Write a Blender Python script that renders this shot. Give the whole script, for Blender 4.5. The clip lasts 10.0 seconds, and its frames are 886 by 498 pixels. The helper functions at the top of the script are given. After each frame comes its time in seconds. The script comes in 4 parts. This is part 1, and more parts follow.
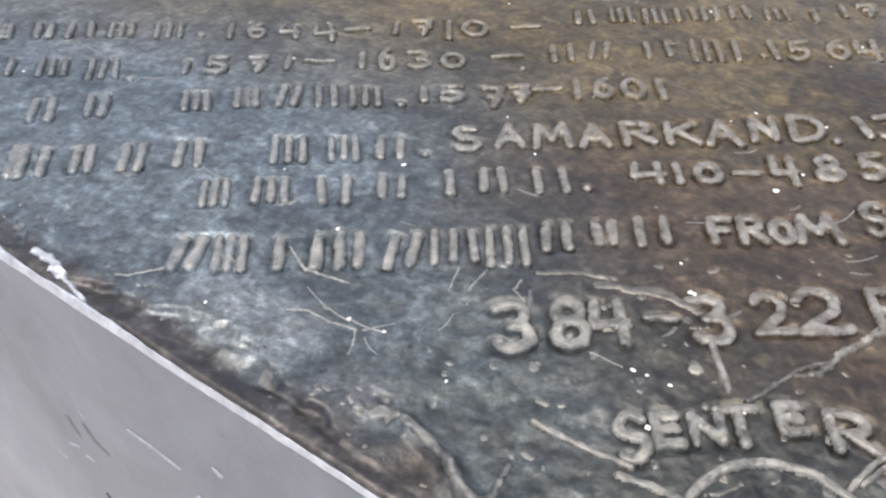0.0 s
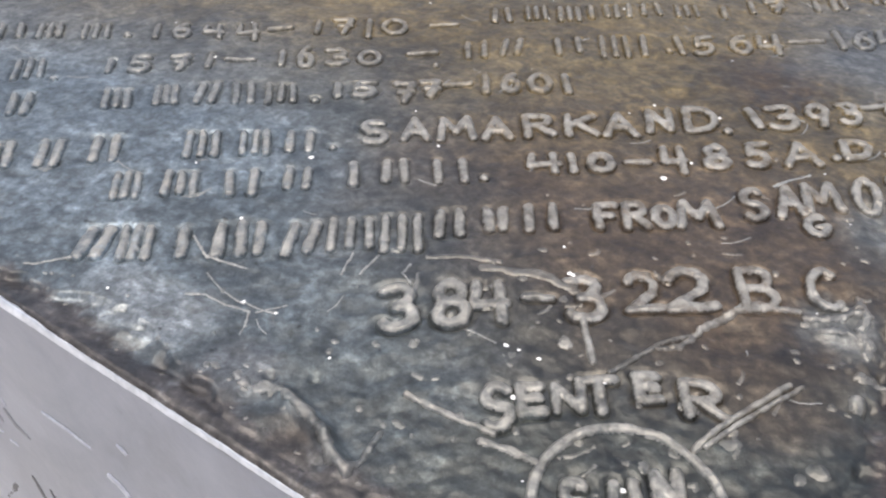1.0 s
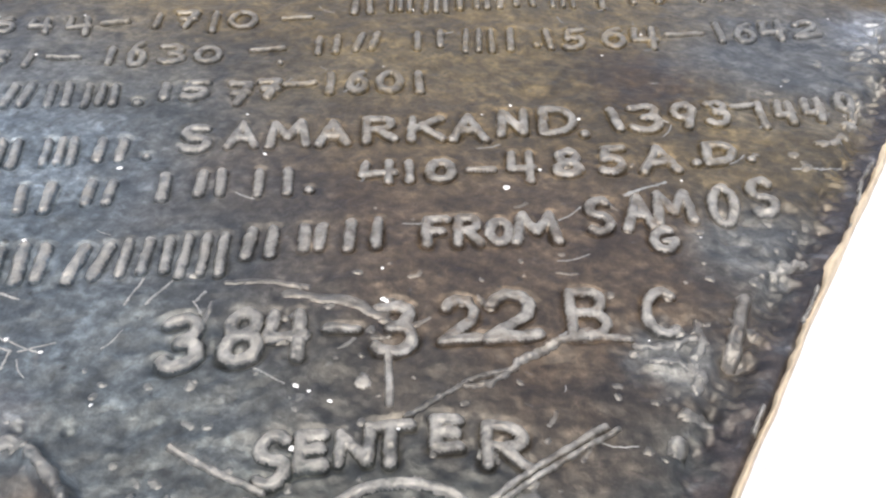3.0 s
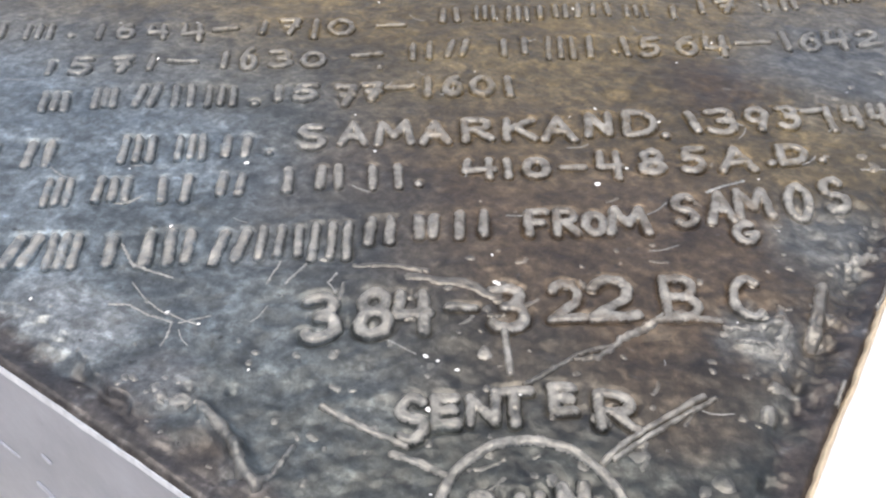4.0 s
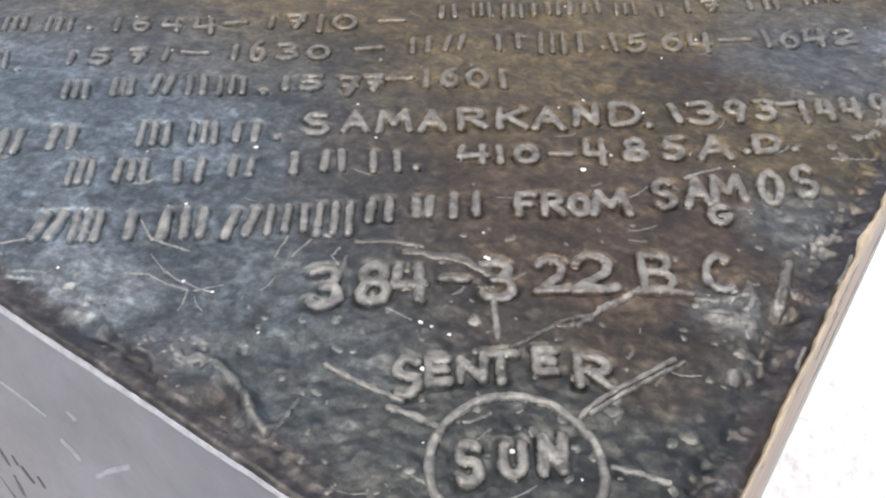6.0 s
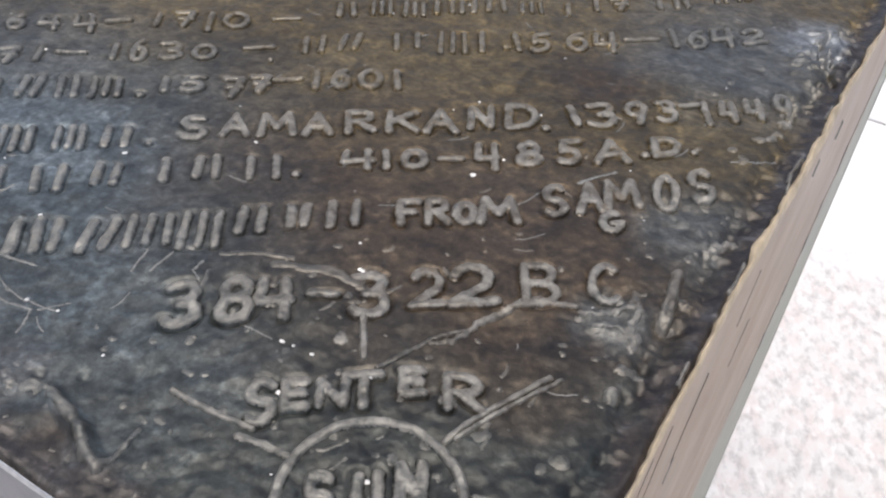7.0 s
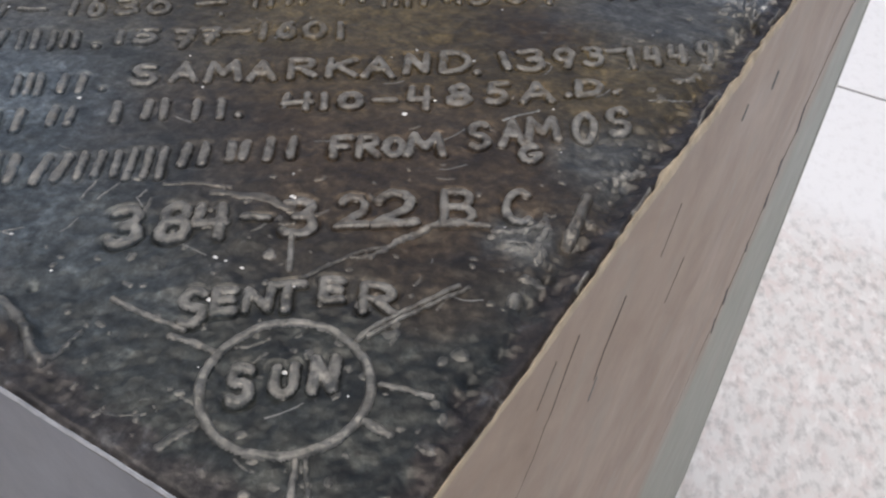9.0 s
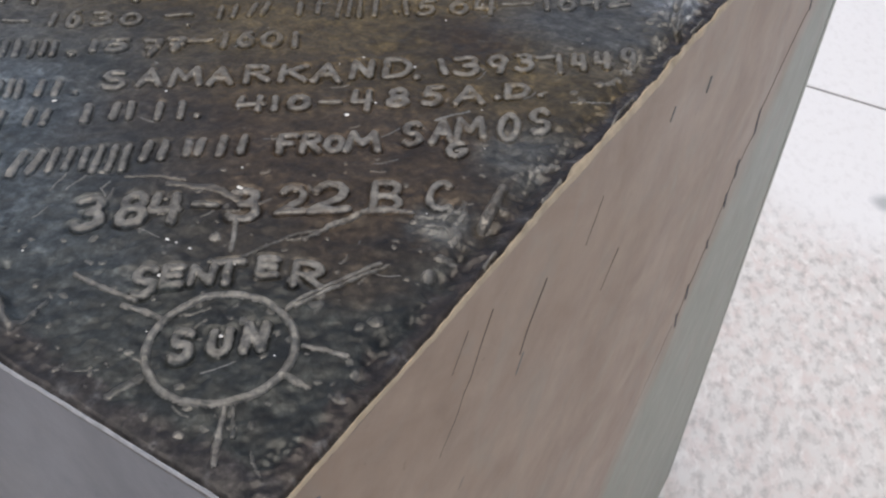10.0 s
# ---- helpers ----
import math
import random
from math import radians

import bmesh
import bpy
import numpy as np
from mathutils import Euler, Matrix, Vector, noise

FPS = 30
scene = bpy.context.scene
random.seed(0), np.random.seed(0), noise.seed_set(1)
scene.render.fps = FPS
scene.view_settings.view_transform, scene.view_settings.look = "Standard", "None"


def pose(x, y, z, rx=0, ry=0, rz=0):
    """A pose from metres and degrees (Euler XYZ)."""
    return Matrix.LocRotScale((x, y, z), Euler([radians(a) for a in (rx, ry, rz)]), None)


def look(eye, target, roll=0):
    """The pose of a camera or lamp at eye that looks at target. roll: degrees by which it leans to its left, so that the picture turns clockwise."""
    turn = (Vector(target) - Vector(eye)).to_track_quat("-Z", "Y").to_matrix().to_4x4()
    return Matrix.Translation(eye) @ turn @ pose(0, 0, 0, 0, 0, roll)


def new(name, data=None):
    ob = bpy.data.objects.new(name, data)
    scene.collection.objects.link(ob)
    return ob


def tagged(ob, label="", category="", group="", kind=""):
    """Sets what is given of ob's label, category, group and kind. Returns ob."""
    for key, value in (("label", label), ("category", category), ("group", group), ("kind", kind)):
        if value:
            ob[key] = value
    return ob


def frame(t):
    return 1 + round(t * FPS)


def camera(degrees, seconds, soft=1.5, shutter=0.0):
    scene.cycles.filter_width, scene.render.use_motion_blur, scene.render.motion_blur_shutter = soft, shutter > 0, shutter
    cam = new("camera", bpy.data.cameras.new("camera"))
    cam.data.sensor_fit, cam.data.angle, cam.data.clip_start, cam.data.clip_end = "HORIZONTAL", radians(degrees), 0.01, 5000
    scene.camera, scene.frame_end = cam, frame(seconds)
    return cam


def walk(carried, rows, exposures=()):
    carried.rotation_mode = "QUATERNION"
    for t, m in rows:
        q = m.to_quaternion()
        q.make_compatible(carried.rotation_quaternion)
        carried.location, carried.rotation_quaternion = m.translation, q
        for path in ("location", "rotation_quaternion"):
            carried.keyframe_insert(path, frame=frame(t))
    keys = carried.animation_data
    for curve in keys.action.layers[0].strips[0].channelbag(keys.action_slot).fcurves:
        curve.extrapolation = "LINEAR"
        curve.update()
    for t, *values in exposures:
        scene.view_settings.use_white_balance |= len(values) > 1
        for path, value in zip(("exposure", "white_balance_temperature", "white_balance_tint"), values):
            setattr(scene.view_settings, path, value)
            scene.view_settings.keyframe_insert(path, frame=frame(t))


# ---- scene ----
cam = camera(53.0, 10.0, soft=2.3)
SKY, SUN = 0.12, 0.85
PATH = [
    (0, (-0.03884, -0.10302, 1.13948), (-0.22957, 0.65310, 0.51345), 2.30),
    (0.5, (-0.02528, -0.10739, 1.14074), (-0.20825, 0.64584, 0.50895), 2.40),
    (1, (-0.01336, -0.10846, 1.14543), (-0.18744, 0.65141, 0.51910), 2.40),
    (1.5, (-0.00608, -0.10026, 1.14507), (-0.17673, 0.65742, 0.51515), 2.30),
    (2, (0.00232, -0.08755, 1.14084), (-0.16354, 0.66813, 0.50726), 2.30),
    (2.5, (0.01147, -0.07746, 1.13687), (-0.13024, 0.68073, 0.50042), 3.30),
    (2.7, (0.01922, -0.07520, 1.13839), (-0.11173, 0.68370, 0.50048), 3.60),
    (3.8, (0.00540, -0.09539, 1.14633), (-0.13882, 0.65857, 0.50544), 3.40),
    (4, (0.00145, -0.10132, 1.15153), (-0.15857, 0.65036, 0.51171), 2.90),
    (4.5, (-0.00650, -0.11913, 1.15698), (-0.17949, 0.62940, 0.51684), 2.90),
    (5, (-0.00574, -0.12564, 1.16074), (-0.17826, 0.62736, 0.52574), 3.00),
    (6.3, (0.01299, -0.11392, 1.15718), (-0.13666, 0.63850, 0.51572), 3.70),
    (6.5, (0.01678, -0.11004, 1.15585), (-0.12235, 0.64443, 0.51443), 4.10),
    (7, (0.02649, -0.10109, 1.15322), (-0.08926, 0.66066, 0.51577), 5.00),
    (7.5, (0.03583, -0.09513, 1.15061), (-0.06811, 0.66587, 0.51023), 5.20),
    (8, (0.04098, -0.09600, 1.15118), (-0.06325, 0.66280, 0.50825), 4.90),
    (8.5, (0.04030, -0.10591, 1.15319), (-0.07313, 0.64729, 0.50525), 4.60),
    (9, (0.05250, -0.12224, 1.15493), (-0.06101, 0.62827, 0.50389), 4.20),
    (9.5, (0.06465, -0.13277, 1.16292), (-0.04506, 0.62241, 0.51665), 4.40),
    (10, (0.08006, -0.14586, 1.17127), (-0.03830, 0.60894, 0.52608), 3.90),
]
EXPOSURES = [(0, 1.44), (2.7, 1.54), (5.2, 1.44), (6.5, 1.03), (8, 0.48), (10, 0.32)]
walk(cam, [(t, look(eye, target, roll)) for t, eye, target, roll in PATH], EXPOSURES)

# ---------------------------------------------------------------- world and light
world = bpy.data.worlds.new("overcast_sky")
scene.world = world
world.use_nodes = True
wn, wl = world.node_tree.nodes, world.node_tree.links
sky = wn.new("ShaderNodeTexSky")
sky.sky_type = "NISHITA"
sky.sun_disc = False
sky.sun_elevation, sky.sun_rotation = radians(80), radians(203)
sky.air_density, sky.dust_density, sky.ozone_density = 0.7, 5.0, 0.3
wl.new(sky.outputs[0], wn["Background"].inputs[0])
wn["Background"].inputs[1].default_value = SKY
sun_data = bpy.data.lights.new("sun", "SUN")
sun_data.energy, sun_data.angle, sun_data.color = SUN, radians(60), (0.97, 1.0, 0.92)
sun = new("sun", sun_data)
sun.matrix_world = look((-0.3, -0.7, 4.5), (0, 0, 0))


# ---------------------------------------------------------------- materials
def material(name):
    m = bpy.data.materials.new(name)
    m.use_nodes = True
    return m, m.node_tree.nodes, m.node_tree.links, m.node_tree.nodes["Principled BSDF"]


def noise_node(n, l, scale, detail=4.0, rough=0.55, distortion=0.0, stretch=None):
    geo = n.new("ShaderNodeNewGeometry")
    src = geo.outputs["Position"]
    if stretch:
        mp = n.new("ShaderNodeMapping")
        mp.inputs["Rotation"].default_value = stretch[0]
        mp.inputs["Scale"].default_value = stretch[1]
        l.new(src, mp.inputs["Vector"])
        src = mp.outputs["Vector"]
    t = n.new("ShaderNodeTexNoise")
    t.inputs["Scale"].default_value, t.inputs["Detail"].default_value = scale, detail
    t.inputs["Roughness"].default_value, t.inputs["Distortion"].default_value = rough, distortion
    l.new(src, t.inputs["Vector"])
    return t.outputs["Fac"]


def ramp(n, l, src, stops):
    r = n.new("ShaderNodeValToRGB")
    while len(r.color_ramp.elements) < len(stops):
        r.color_ramp.elements.new(0.5)
    for e, (p, c) in zip(r.color_ramp.elements, stops):
        e.position = p
        e.color = (*c, 1) if len(c) == 3 else c
    l.new(src, r.inputs["Fac"])
    return r.outputs["Color"]


def grey(v):
    return (v, v, v)


def mixed(n, l, fac, a, b, blend="MIX"):
    m = n.new("ShaderNodeMix")
    m.data_type, m.blend_type = "RGBA", blend
    for sock, val in ((m.inputs["Factor"], fac), (m.inputs["A"], a), (m.inputs["B"], b)):
        if isinstance(val, (int, float)):
            sock.default_value = val
        elif isinstance(val, tuple):
            sock.default_value = (*val, 1)
        else:
            l.new(val, sock)
    return m.outputs["Result"]


def slanted(n, l, along, across, k_along, k_across):
    """Coordinates that run along and across a grain in a plane."""
    geo = n.new("ShaderNodeNewGeometry")
    out = n.new("ShaderNodeCombineXYZ")
    for sock, axis, k in ((out.inputs[0], along, k_along), (out.inputs[1], across, k_across)):
        d = n.new("ShaderNodeVectorMath")
        d.operation = "DOT_PRODUCT"
        d.inputs[1].default_value = tuple(c * k for c in axis)
        l.new(geo.outputs["Position"], d.inputs[0])
        l.new(d.outputs["Value"], sock)
    return out.outputs[0]


def blob_mask(n, l, centre, radius, noise_scale=25.0, wobble=0.5):
    """1 inside a soft, uneven patch, 0 outside."""
    geo = n.new("ShaderNodeNewGeometry")
    d = n.new("ShaderNodeVectorMath")
    d.operation = "DISTANCE"
    d.inputs[1].default_value = centre
    l.new(geo.outputs["Position"], d.inputs[0])
    no = noise_node(n, l, noise_scale, 4, 0.6)
    k = n.new("ShaderNodeMath")
    k.operation = "MULTIPLY_ADD"
    k.inputs[1].default_value, k.inputs[2].default_value = radius * wobble * 2, -radius * wobble
    l.new(no, k.inputs[0])
    a = n.new("ShaderNodeMath")
    a.operation = "ADD"
    l.new(d.outputs["Value"], a.inputs[0])
    l.new(k.outputs[0], a.inputs[1])
    mr = n.new("ShaderNodeMapRange")
    mr.inputs["From Min"].default_value, mr.inputs["From Max"].default_value = radius * 1.25, radius * 0.45
    l.new(a.outputs[0], mr.inputs["Value"])
    return mr.outputs["Result"]


def bump(n, l, p, *layers):
    last = None
    for src, strength, dist in layers:
        b = n.new("ShaderNodeBump")
        b.inputs["Strength"].default_value, b.inputs["Distance"].default_value = strength, dist
        l.new(src, b.inputs["Height"])
        if last:
            l.new(last, b.inputs["Normal"])
        last = b.outputs["Normal"]
    l.new(last, p.inputs["Normal"])


def ramped_axis(n, l, axis, lo, hi, wobble, scale):
    """0 to 1 along an axis in the plan, with an uneven front."""
    sep = n.new("ShaderNodeSeparateXYZ")
    l.new(slanted(n, l, axis, (0, 0, 1), 1.0, 1.0), sep.inputs[0])
    k = n.new("ShaderNodeMath")
    k.operation = "MULTIPLY_ADD"
    k.inputs[1].default_value = wobble
    l.new(noise_node(n, l, scale, 4, 0.6), k.inputs[0])
    l.new(sep.outputs[0], k.inputs[2])
    mr = n.new("ShaderNodeMapRange")
    mr.inputs["From Min"].default_value, mr.inputs["From Max"].default_value = lo + wobble / 2, hi + wobble / 2
    l.new(k.outputs[0], mr.inputs["Value"])
    return mr.outputs["Result"]


def plate_bronze(name, rub=0.0, metal=0.45, gloss=(0.36, 0.48)):
    """Dark cast bronze: brown patina, blue-grey and golden sheen painted into the colour, finely mottled, with pale
    rubbed spots.
    """
    m, n, l, p = material(name)
    base = ramp(n, l, noise_node(n, l, 22, 5, 0.6, 0.4),
                [(0.30, (0.019, 0.0206, 0.019)), (0.5, (0.031, 0.0335, 0.030)), (0.70, (0.047, 0.051, 0.047))])
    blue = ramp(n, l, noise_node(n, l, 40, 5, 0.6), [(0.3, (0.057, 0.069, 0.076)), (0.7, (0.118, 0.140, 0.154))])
    warm_sheen = ramp(n, l, noise_node(n, l, 26, 5, 0.6, 0.5), [(0.3, (0.054, 0.038, 0.016)), (0.7, (0.132, 0.098, 0.045))])
    brown = ramp(n, l, noise_node(n, l, 45, 5, 0.65), [(0.3, (0.0344, 0.0235, 0.0143)), (0.7, (0.0790, 0.0563, 0.0353))])
    # blue-grey on the left: sky sheen put into the base colour
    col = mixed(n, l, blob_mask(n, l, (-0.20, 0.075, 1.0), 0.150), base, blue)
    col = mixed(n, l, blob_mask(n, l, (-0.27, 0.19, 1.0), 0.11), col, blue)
    col = mixed(n, l, blob_mask(n, l, (-0.005, 0.125, 1.0), 0.085), col, brown)
    # golden far part: warm grazing reflection painted into the base colour
    col = mixed(n, l, ramped_axis(n, l, (0.12, 1.0, 0), 0.095, 0.185, 0.06, 14), col, warm_sheen)
    col = mixed(n, l, blob_mask(n, l, (0.035, 0.192, 1.0), 0.022, 60), col, (0.046, 0.030, 0.015))
    col = mixed(n, l, blob_mask(n, l, (0.025, 0.085, 1.0), 0.05), col, brown)
    col = mixed(n, l, blob_mask(n, l, (0.034, 0.052, 1.0), 0.008, 90, 0.5), col, (0.028, 0.022, 0.016))
    col = mixed(n, l, blob_mask(n, l, (-0.068, -0.003, 1.0), 0.009, 90, 0.8), col, (0.036, 0.029, 0.023))
    col = mixed(n, l, blob_mask(n, l, (-0.123, 0.027, 1.0), 0.014, 60, 0.5), col, (0.1386, 0.1512, 0.1554))
    col = mixed(n, l, blob_mask(n, l, (-0.108, 0.026, 1.0), 0.011, 60, 0.5), col, (0.1260, 0.1369, 0.1411))
    col = mixed(n, l, blob_mask(n, l, (-0.088, 0.013, 1.0), 0.011, 80, 0.8), col, (0.0773, 0.0823, 0.0857))
    ash = ramp(n, l, noise_node(n, l, 70, 5, 0.65), [(0.3, (0.048, 0.048, 0.044)), (0.7, (0.108, 0.108, 0.100))])
    col = mixed(n, l, blob_mask(n, l, (0.088, 0.225, 1.0), 0.050, 40, 0.6), col, ash)
    col = mixed(n, l, blob_mask(n, l, (0.047, 0.066, 1.0), 0.012, 90, 0.9), col, ash)
    col = mixed(n, l, blob_mask(n, l, (0.068, 0.110, 1.0), 0.022, 70, 0.8), col, ash)
    col = mixed(n, l, blob_mask(n, l, (0.120, 0.250, 1.0), 0.020, 60, 0.7), col, (0.170, 0.180, 0.190))
    # bare, dull brown metal in the trough along one edge and in the torn band along the other
    across = n.new("ShaderNodeSeparateXYZ")
    l.new(slanted(n, l, (-0.94, 0.3412, 0), (0.3412, 0.94, 0), 1.0, 1.0), across.inputs[0])
    for out, edge, width, tone in ((0, -0.0430, 0.007, (0.0386, 0.0311, 0.0269)), (1, -0.0335, 0.009, (0.0445, 0.0395, 0.0370))):
        ragged = n.new("ShaderNodeMath")
        ragged.operation = "MULTIPLY_ADD"
        ragged.inputs[1].default_value = 0.022
        l.new(noise_node(n, l, 75, 5, 0.65), ragged.inputs[0])
        l.new(across.outputs[out], ragged.inputs[2])
        strip = n.new("ShaderNodeMapRange")
        strip.inputs["From Min"].default_value, strip.inputs["From Max"].default_value = edge + width + 0.013, edge + width + 0.009
        l.new(ragged.outputs[0], strip.inputs["Value"])
        tones = ramp(n, l, noise_node(n, l, 120, 5, 0.7, 0.6), [(0.35, tuple(0.55 * c for c in tone)), (0.55, tone), (0.72, (0.0932, 0.0932, 0.0932))])
        col = mixed(n, l, strip.outputs["Result"], col, tones)
    patches = noise_node(n, l, 58, 9, 0.74, 0.3)
    col = mixed(n, l, 0.9, col, ramp(n, l, patches, [(0.42, grey(0.76)), (0.47, grey(0.96)), (0.53, grey(1.0)), (0.58, grey(1.22))]), "MULTIPLY")
    clouds = noise_node(n, l, 90, 8, 0.75, 0.2)
    col = mixed(n, l, 0.45, col, ramp(n, l, clouds, [(0.36, grey(0.66)), (0.5, grey(0.98)), (0.64, grey(1.40))]), "MULTIPLY")
    fine = noise_node(n, l, 420, 4, 0.7)
    grit = noise_node(n, l, 190, 5, 0.72, 0.3)
    col = mixed(n, l, 0.8, col, ramp(n, l, grit, [(0.36, grey(0.50)), (0.5, grey(0.95)), (0.64, grey(1.75))]), "MULTIPLY")
    col = mixed(n, l, 0.6, col, ramp(n, l, fine, [(0.34, grey(0.40)), (0.5, grey(1.0)), (0.66, grey(1.8))]), "MULTIPLY")
    flecks = noise_node(n, l, 300, 3, 0.6, 0.5)
    col = mixed(n, l, ramp(n, l, flecks, [(0.66, grey(0)), (0.74, grey(0.5))]), col, (0.1184, 0.1184, 0.1117))
    pits = noise_node(n, l, 260, 2, 0.5)
    col = mixed(n, l, ramp(n, l, pits, [(0.24, grey(0.8)), (0.30, grey(0))]), col, (0.0084, 0.0084, 0.0076))
    if rub:
        worn = ramp(n, l, noise_node(n, l, 130, 5, 0.65), [(0.28, (0.140, 0.131, 0.112)), (0.72, (0.325, 0.312, 0.280))])
        scuff = ramp(n, l, noise_node(n, l, 240, 4, 0.65), [(0.36, grey(0.35 * rub)), (0.58, grey(min(1, 1.3 * rub)))])
        col = mixed(n, l, scuff, col, worn)
    l.new(col, p.inputs["Base Color"])
    p.inputs["Coat Weight"].default_value, p.inputs["Coat Roughness"].default_value = 0.15, 0.40
    p.inputs["Metallic"].default_value = metal
    l.new(ramp(n, l, noise_node(n, l, 60, 5, 0.65), [(0.3, grey(gloss[0])), (0.7, grey(gloss[1]))]), p.inputs["Roughness"])
    bump(n, l, p, (noise_node(n, l, 90, 4, 0.6), 0.12, 0.0022), (fine, 0.26, 0.0007), (grit, 0.25, 0.0012), (pits, 0.2, 0.0010))
    return m


def grain_noise(n, l, vec, scale, detail=5, rough=0.6, distortion=0.3):
    t = n.new("ShaderNodeTexNoise")
    t.inputs["Scale"].default_value, t.inputs["Detail"].default_value = scale, detail
    t.inputs["Roughness"].default_value, t.inputs["Distortion"].default_value = rough, distortion
    l.new(vec, t.inputs["Vector"])
    return t.outputs["Fac"]


def side_skin(name, dark, light, along, across, metal=0.3, rough=(0.36, 0.5), wear=None, stain=None):
    """Smooth, softly clouded side of the block with a faint lean to its streaks."""
    m, n, l, p = material(name)
    col = ramp(n, l, grain_noise(n, l, slanted(n, l, along, across, 1.5, 0.9), 10, 7, 0.66, 1.2), [(0.32, dark), (0.68, light)])
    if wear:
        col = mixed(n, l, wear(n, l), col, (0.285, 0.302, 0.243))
    if stain:
        veil = grain_noise(n, l, slanted(n, l, along, across, 1.0, 1.1), 16, 6, 0.66, 1.2)
        col = mixed(n, l, ramp(n, l, veil, [(0.52, grey(0)), (0.66, grey(0.55))]), col, stain)
    fine = grain_noise(n, l, slanted(n, l, along, across, 0.9, 0.9), 45, 6, 0.68)
    col = mixed(n, l, 0.14, col, ramp(n, l, fine, [(0.3, grey(0.72)), (0.5, grey(1.0)), (0.7, grey(1.2))]), "MULTIPLY")
    blotch = noise_node(n, l, 60, 5, 0.7, 0.5)
    col = mixed(n, l, 0.35, col, ramp(n, l, blotch, [(0.32, grey(0.78)), (0.5, grey(1.0)), (0.68, grey(1.16))]), "MULTIPLY")
    speck = noise_node(n, l, 160, 3, 0.6)
    col = mixed(n, l, ramp(n, l, speck, [(0.70, grey(0)), (0.77, grey(0.5))]), col, tuple(0.55 * c for c in dark))
    l.new(col, p.inputs["Base Color"])
    p.inputs["Metallic"].default_value = metal
    l.new(ramp(n, l, noise_node(n, l, 20, 5, 0.6), [(0.3, grey(rough[0])), (0.7, grey(rough[1]))]), p.inputs["Roughness"])
    bump(n, l, p, (fine, 0.06, 0.0015), (blotch, 0.08, 0.0012), (noise_node(n, l, 300, 3, 0.6), 0.1, 0.0005))
    return m


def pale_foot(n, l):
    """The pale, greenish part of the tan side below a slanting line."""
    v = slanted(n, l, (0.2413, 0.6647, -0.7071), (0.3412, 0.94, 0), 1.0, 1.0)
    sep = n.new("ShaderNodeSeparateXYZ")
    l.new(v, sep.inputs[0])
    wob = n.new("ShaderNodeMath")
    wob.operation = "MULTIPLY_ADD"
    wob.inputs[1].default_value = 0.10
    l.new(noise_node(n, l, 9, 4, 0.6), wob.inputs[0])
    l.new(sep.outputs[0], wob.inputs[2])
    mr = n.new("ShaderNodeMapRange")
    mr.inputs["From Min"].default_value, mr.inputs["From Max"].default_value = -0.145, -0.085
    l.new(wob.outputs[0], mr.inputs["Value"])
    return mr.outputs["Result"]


def plain(name, colour, rough=0.5, metal=0.0, spread=0.25, scale=200):
    m, n, l, p = material(name)
    lo, hi = tuple(c * (1 - spread) for c in colour), tuple(min(1, c * (1 + spread)) for c in colour)
    l.new(ramp(n, l, noise_node(n, l, scale, 4, 0.6), [(0.3, lo), (0.7, hi)]), p.inputs["Base Color"])
    p.inputs["Roughness"].default_value, p.inputs["Metallic"].default_value = rough, metal
    bump(n, l, p, (noise_node(n, l, scale * 2, 3, 0.6), 0.25, 0.0008))
    return m


# the crystals lie drawn out along the cut of the stone
LONG = ((0, 0, radians(-20)), (1.0, 0.6, 1.0))


def granite(name, ground_tone, pink, dark):
    m, n, l, p = material(name)
    base = ramp(n, l, noise_node(n, l, 3, 3, 0.5), [(0.3, tuple(0.9 * c for c in ground_tone)), (0.7, ground_tone)])
    crystals = noise_node(n, l, 34, 3, 0.6, 0.0, LONG)
    col = mixed(n, l, ramp(n, l, crystals, [(0.44, grey(0)), (0.66, grey(0.8))]), base, pink)
    grains = noise_node(n, l, 52, 3, 0.6, 0.0, LONG)
    col = mixed(n, l, ramp(n, l, grains, [(0.47, grey(0)), (0.72, grey(0.8))]), col, dark)
    pale = noise_node(n, l, 46, 3, 0.55, 0.4, LONG)
    col = mixed(n, l, ramp(n, l, pale, [(0.54, grey(0)), (0.70, grey(0.7))]), col, (0.76, 0.75, 0.74))
    flakes = noise_node(n, l, 80, 2, 0.5, 0.0, LONG)
    col = mixed(n, l, ramp(n, l, flakes, [(0.70, grey(0)), (0.82, grey(0.45))]), col, dark)
    worn = mixed(n, l, ramp(n, l, grains, [(0.5, grey(0)), (0.7, grey(0.5))]), (0.72, 0.725, 0.74), (0.62, 0.62, 0.63))
    worn = mixed(n, l, blob_mask(n, l, (0.81, 1.64, 0.0), 0.035, 20, 0.3), worn, (0.40, 0.42, 0.44))
    run = n.new("ShaderNodeSeparateXYZ")
    l.new(slanted(n, l, (0.3412, 0.94, 0), (0, 0, 1), 1.0, 1.0), run.inputs[0])
    wob = n.new("ShaderNodeMath")
    wob.operation = "MULTIPLY_ADD"
    wob.inputs[1].default_value = 0.25
    l.new(noise_node(n, l, 5, 4, 0.6), wob.inputs[0])
    l.new(run.outputs[0], wob.inputs[2])
    mr = n.new("ShaderNodeMapRange")
    mr.inputs["From Min"].default_value, mr.inputs["From Max"].default_value = 1.66, 1.86
    l.new(wob.outputs[0], mr.inputs["Value"])
    col = mixed(n, l, mr.outputs["Result"], col, worn)
    l.new(col, p.inputs["Base Color"])
    p.inputs["Roughness"].default_value = 0.6
    bump(n, l, p, (grains, 0.05, 0.0015))
    return m


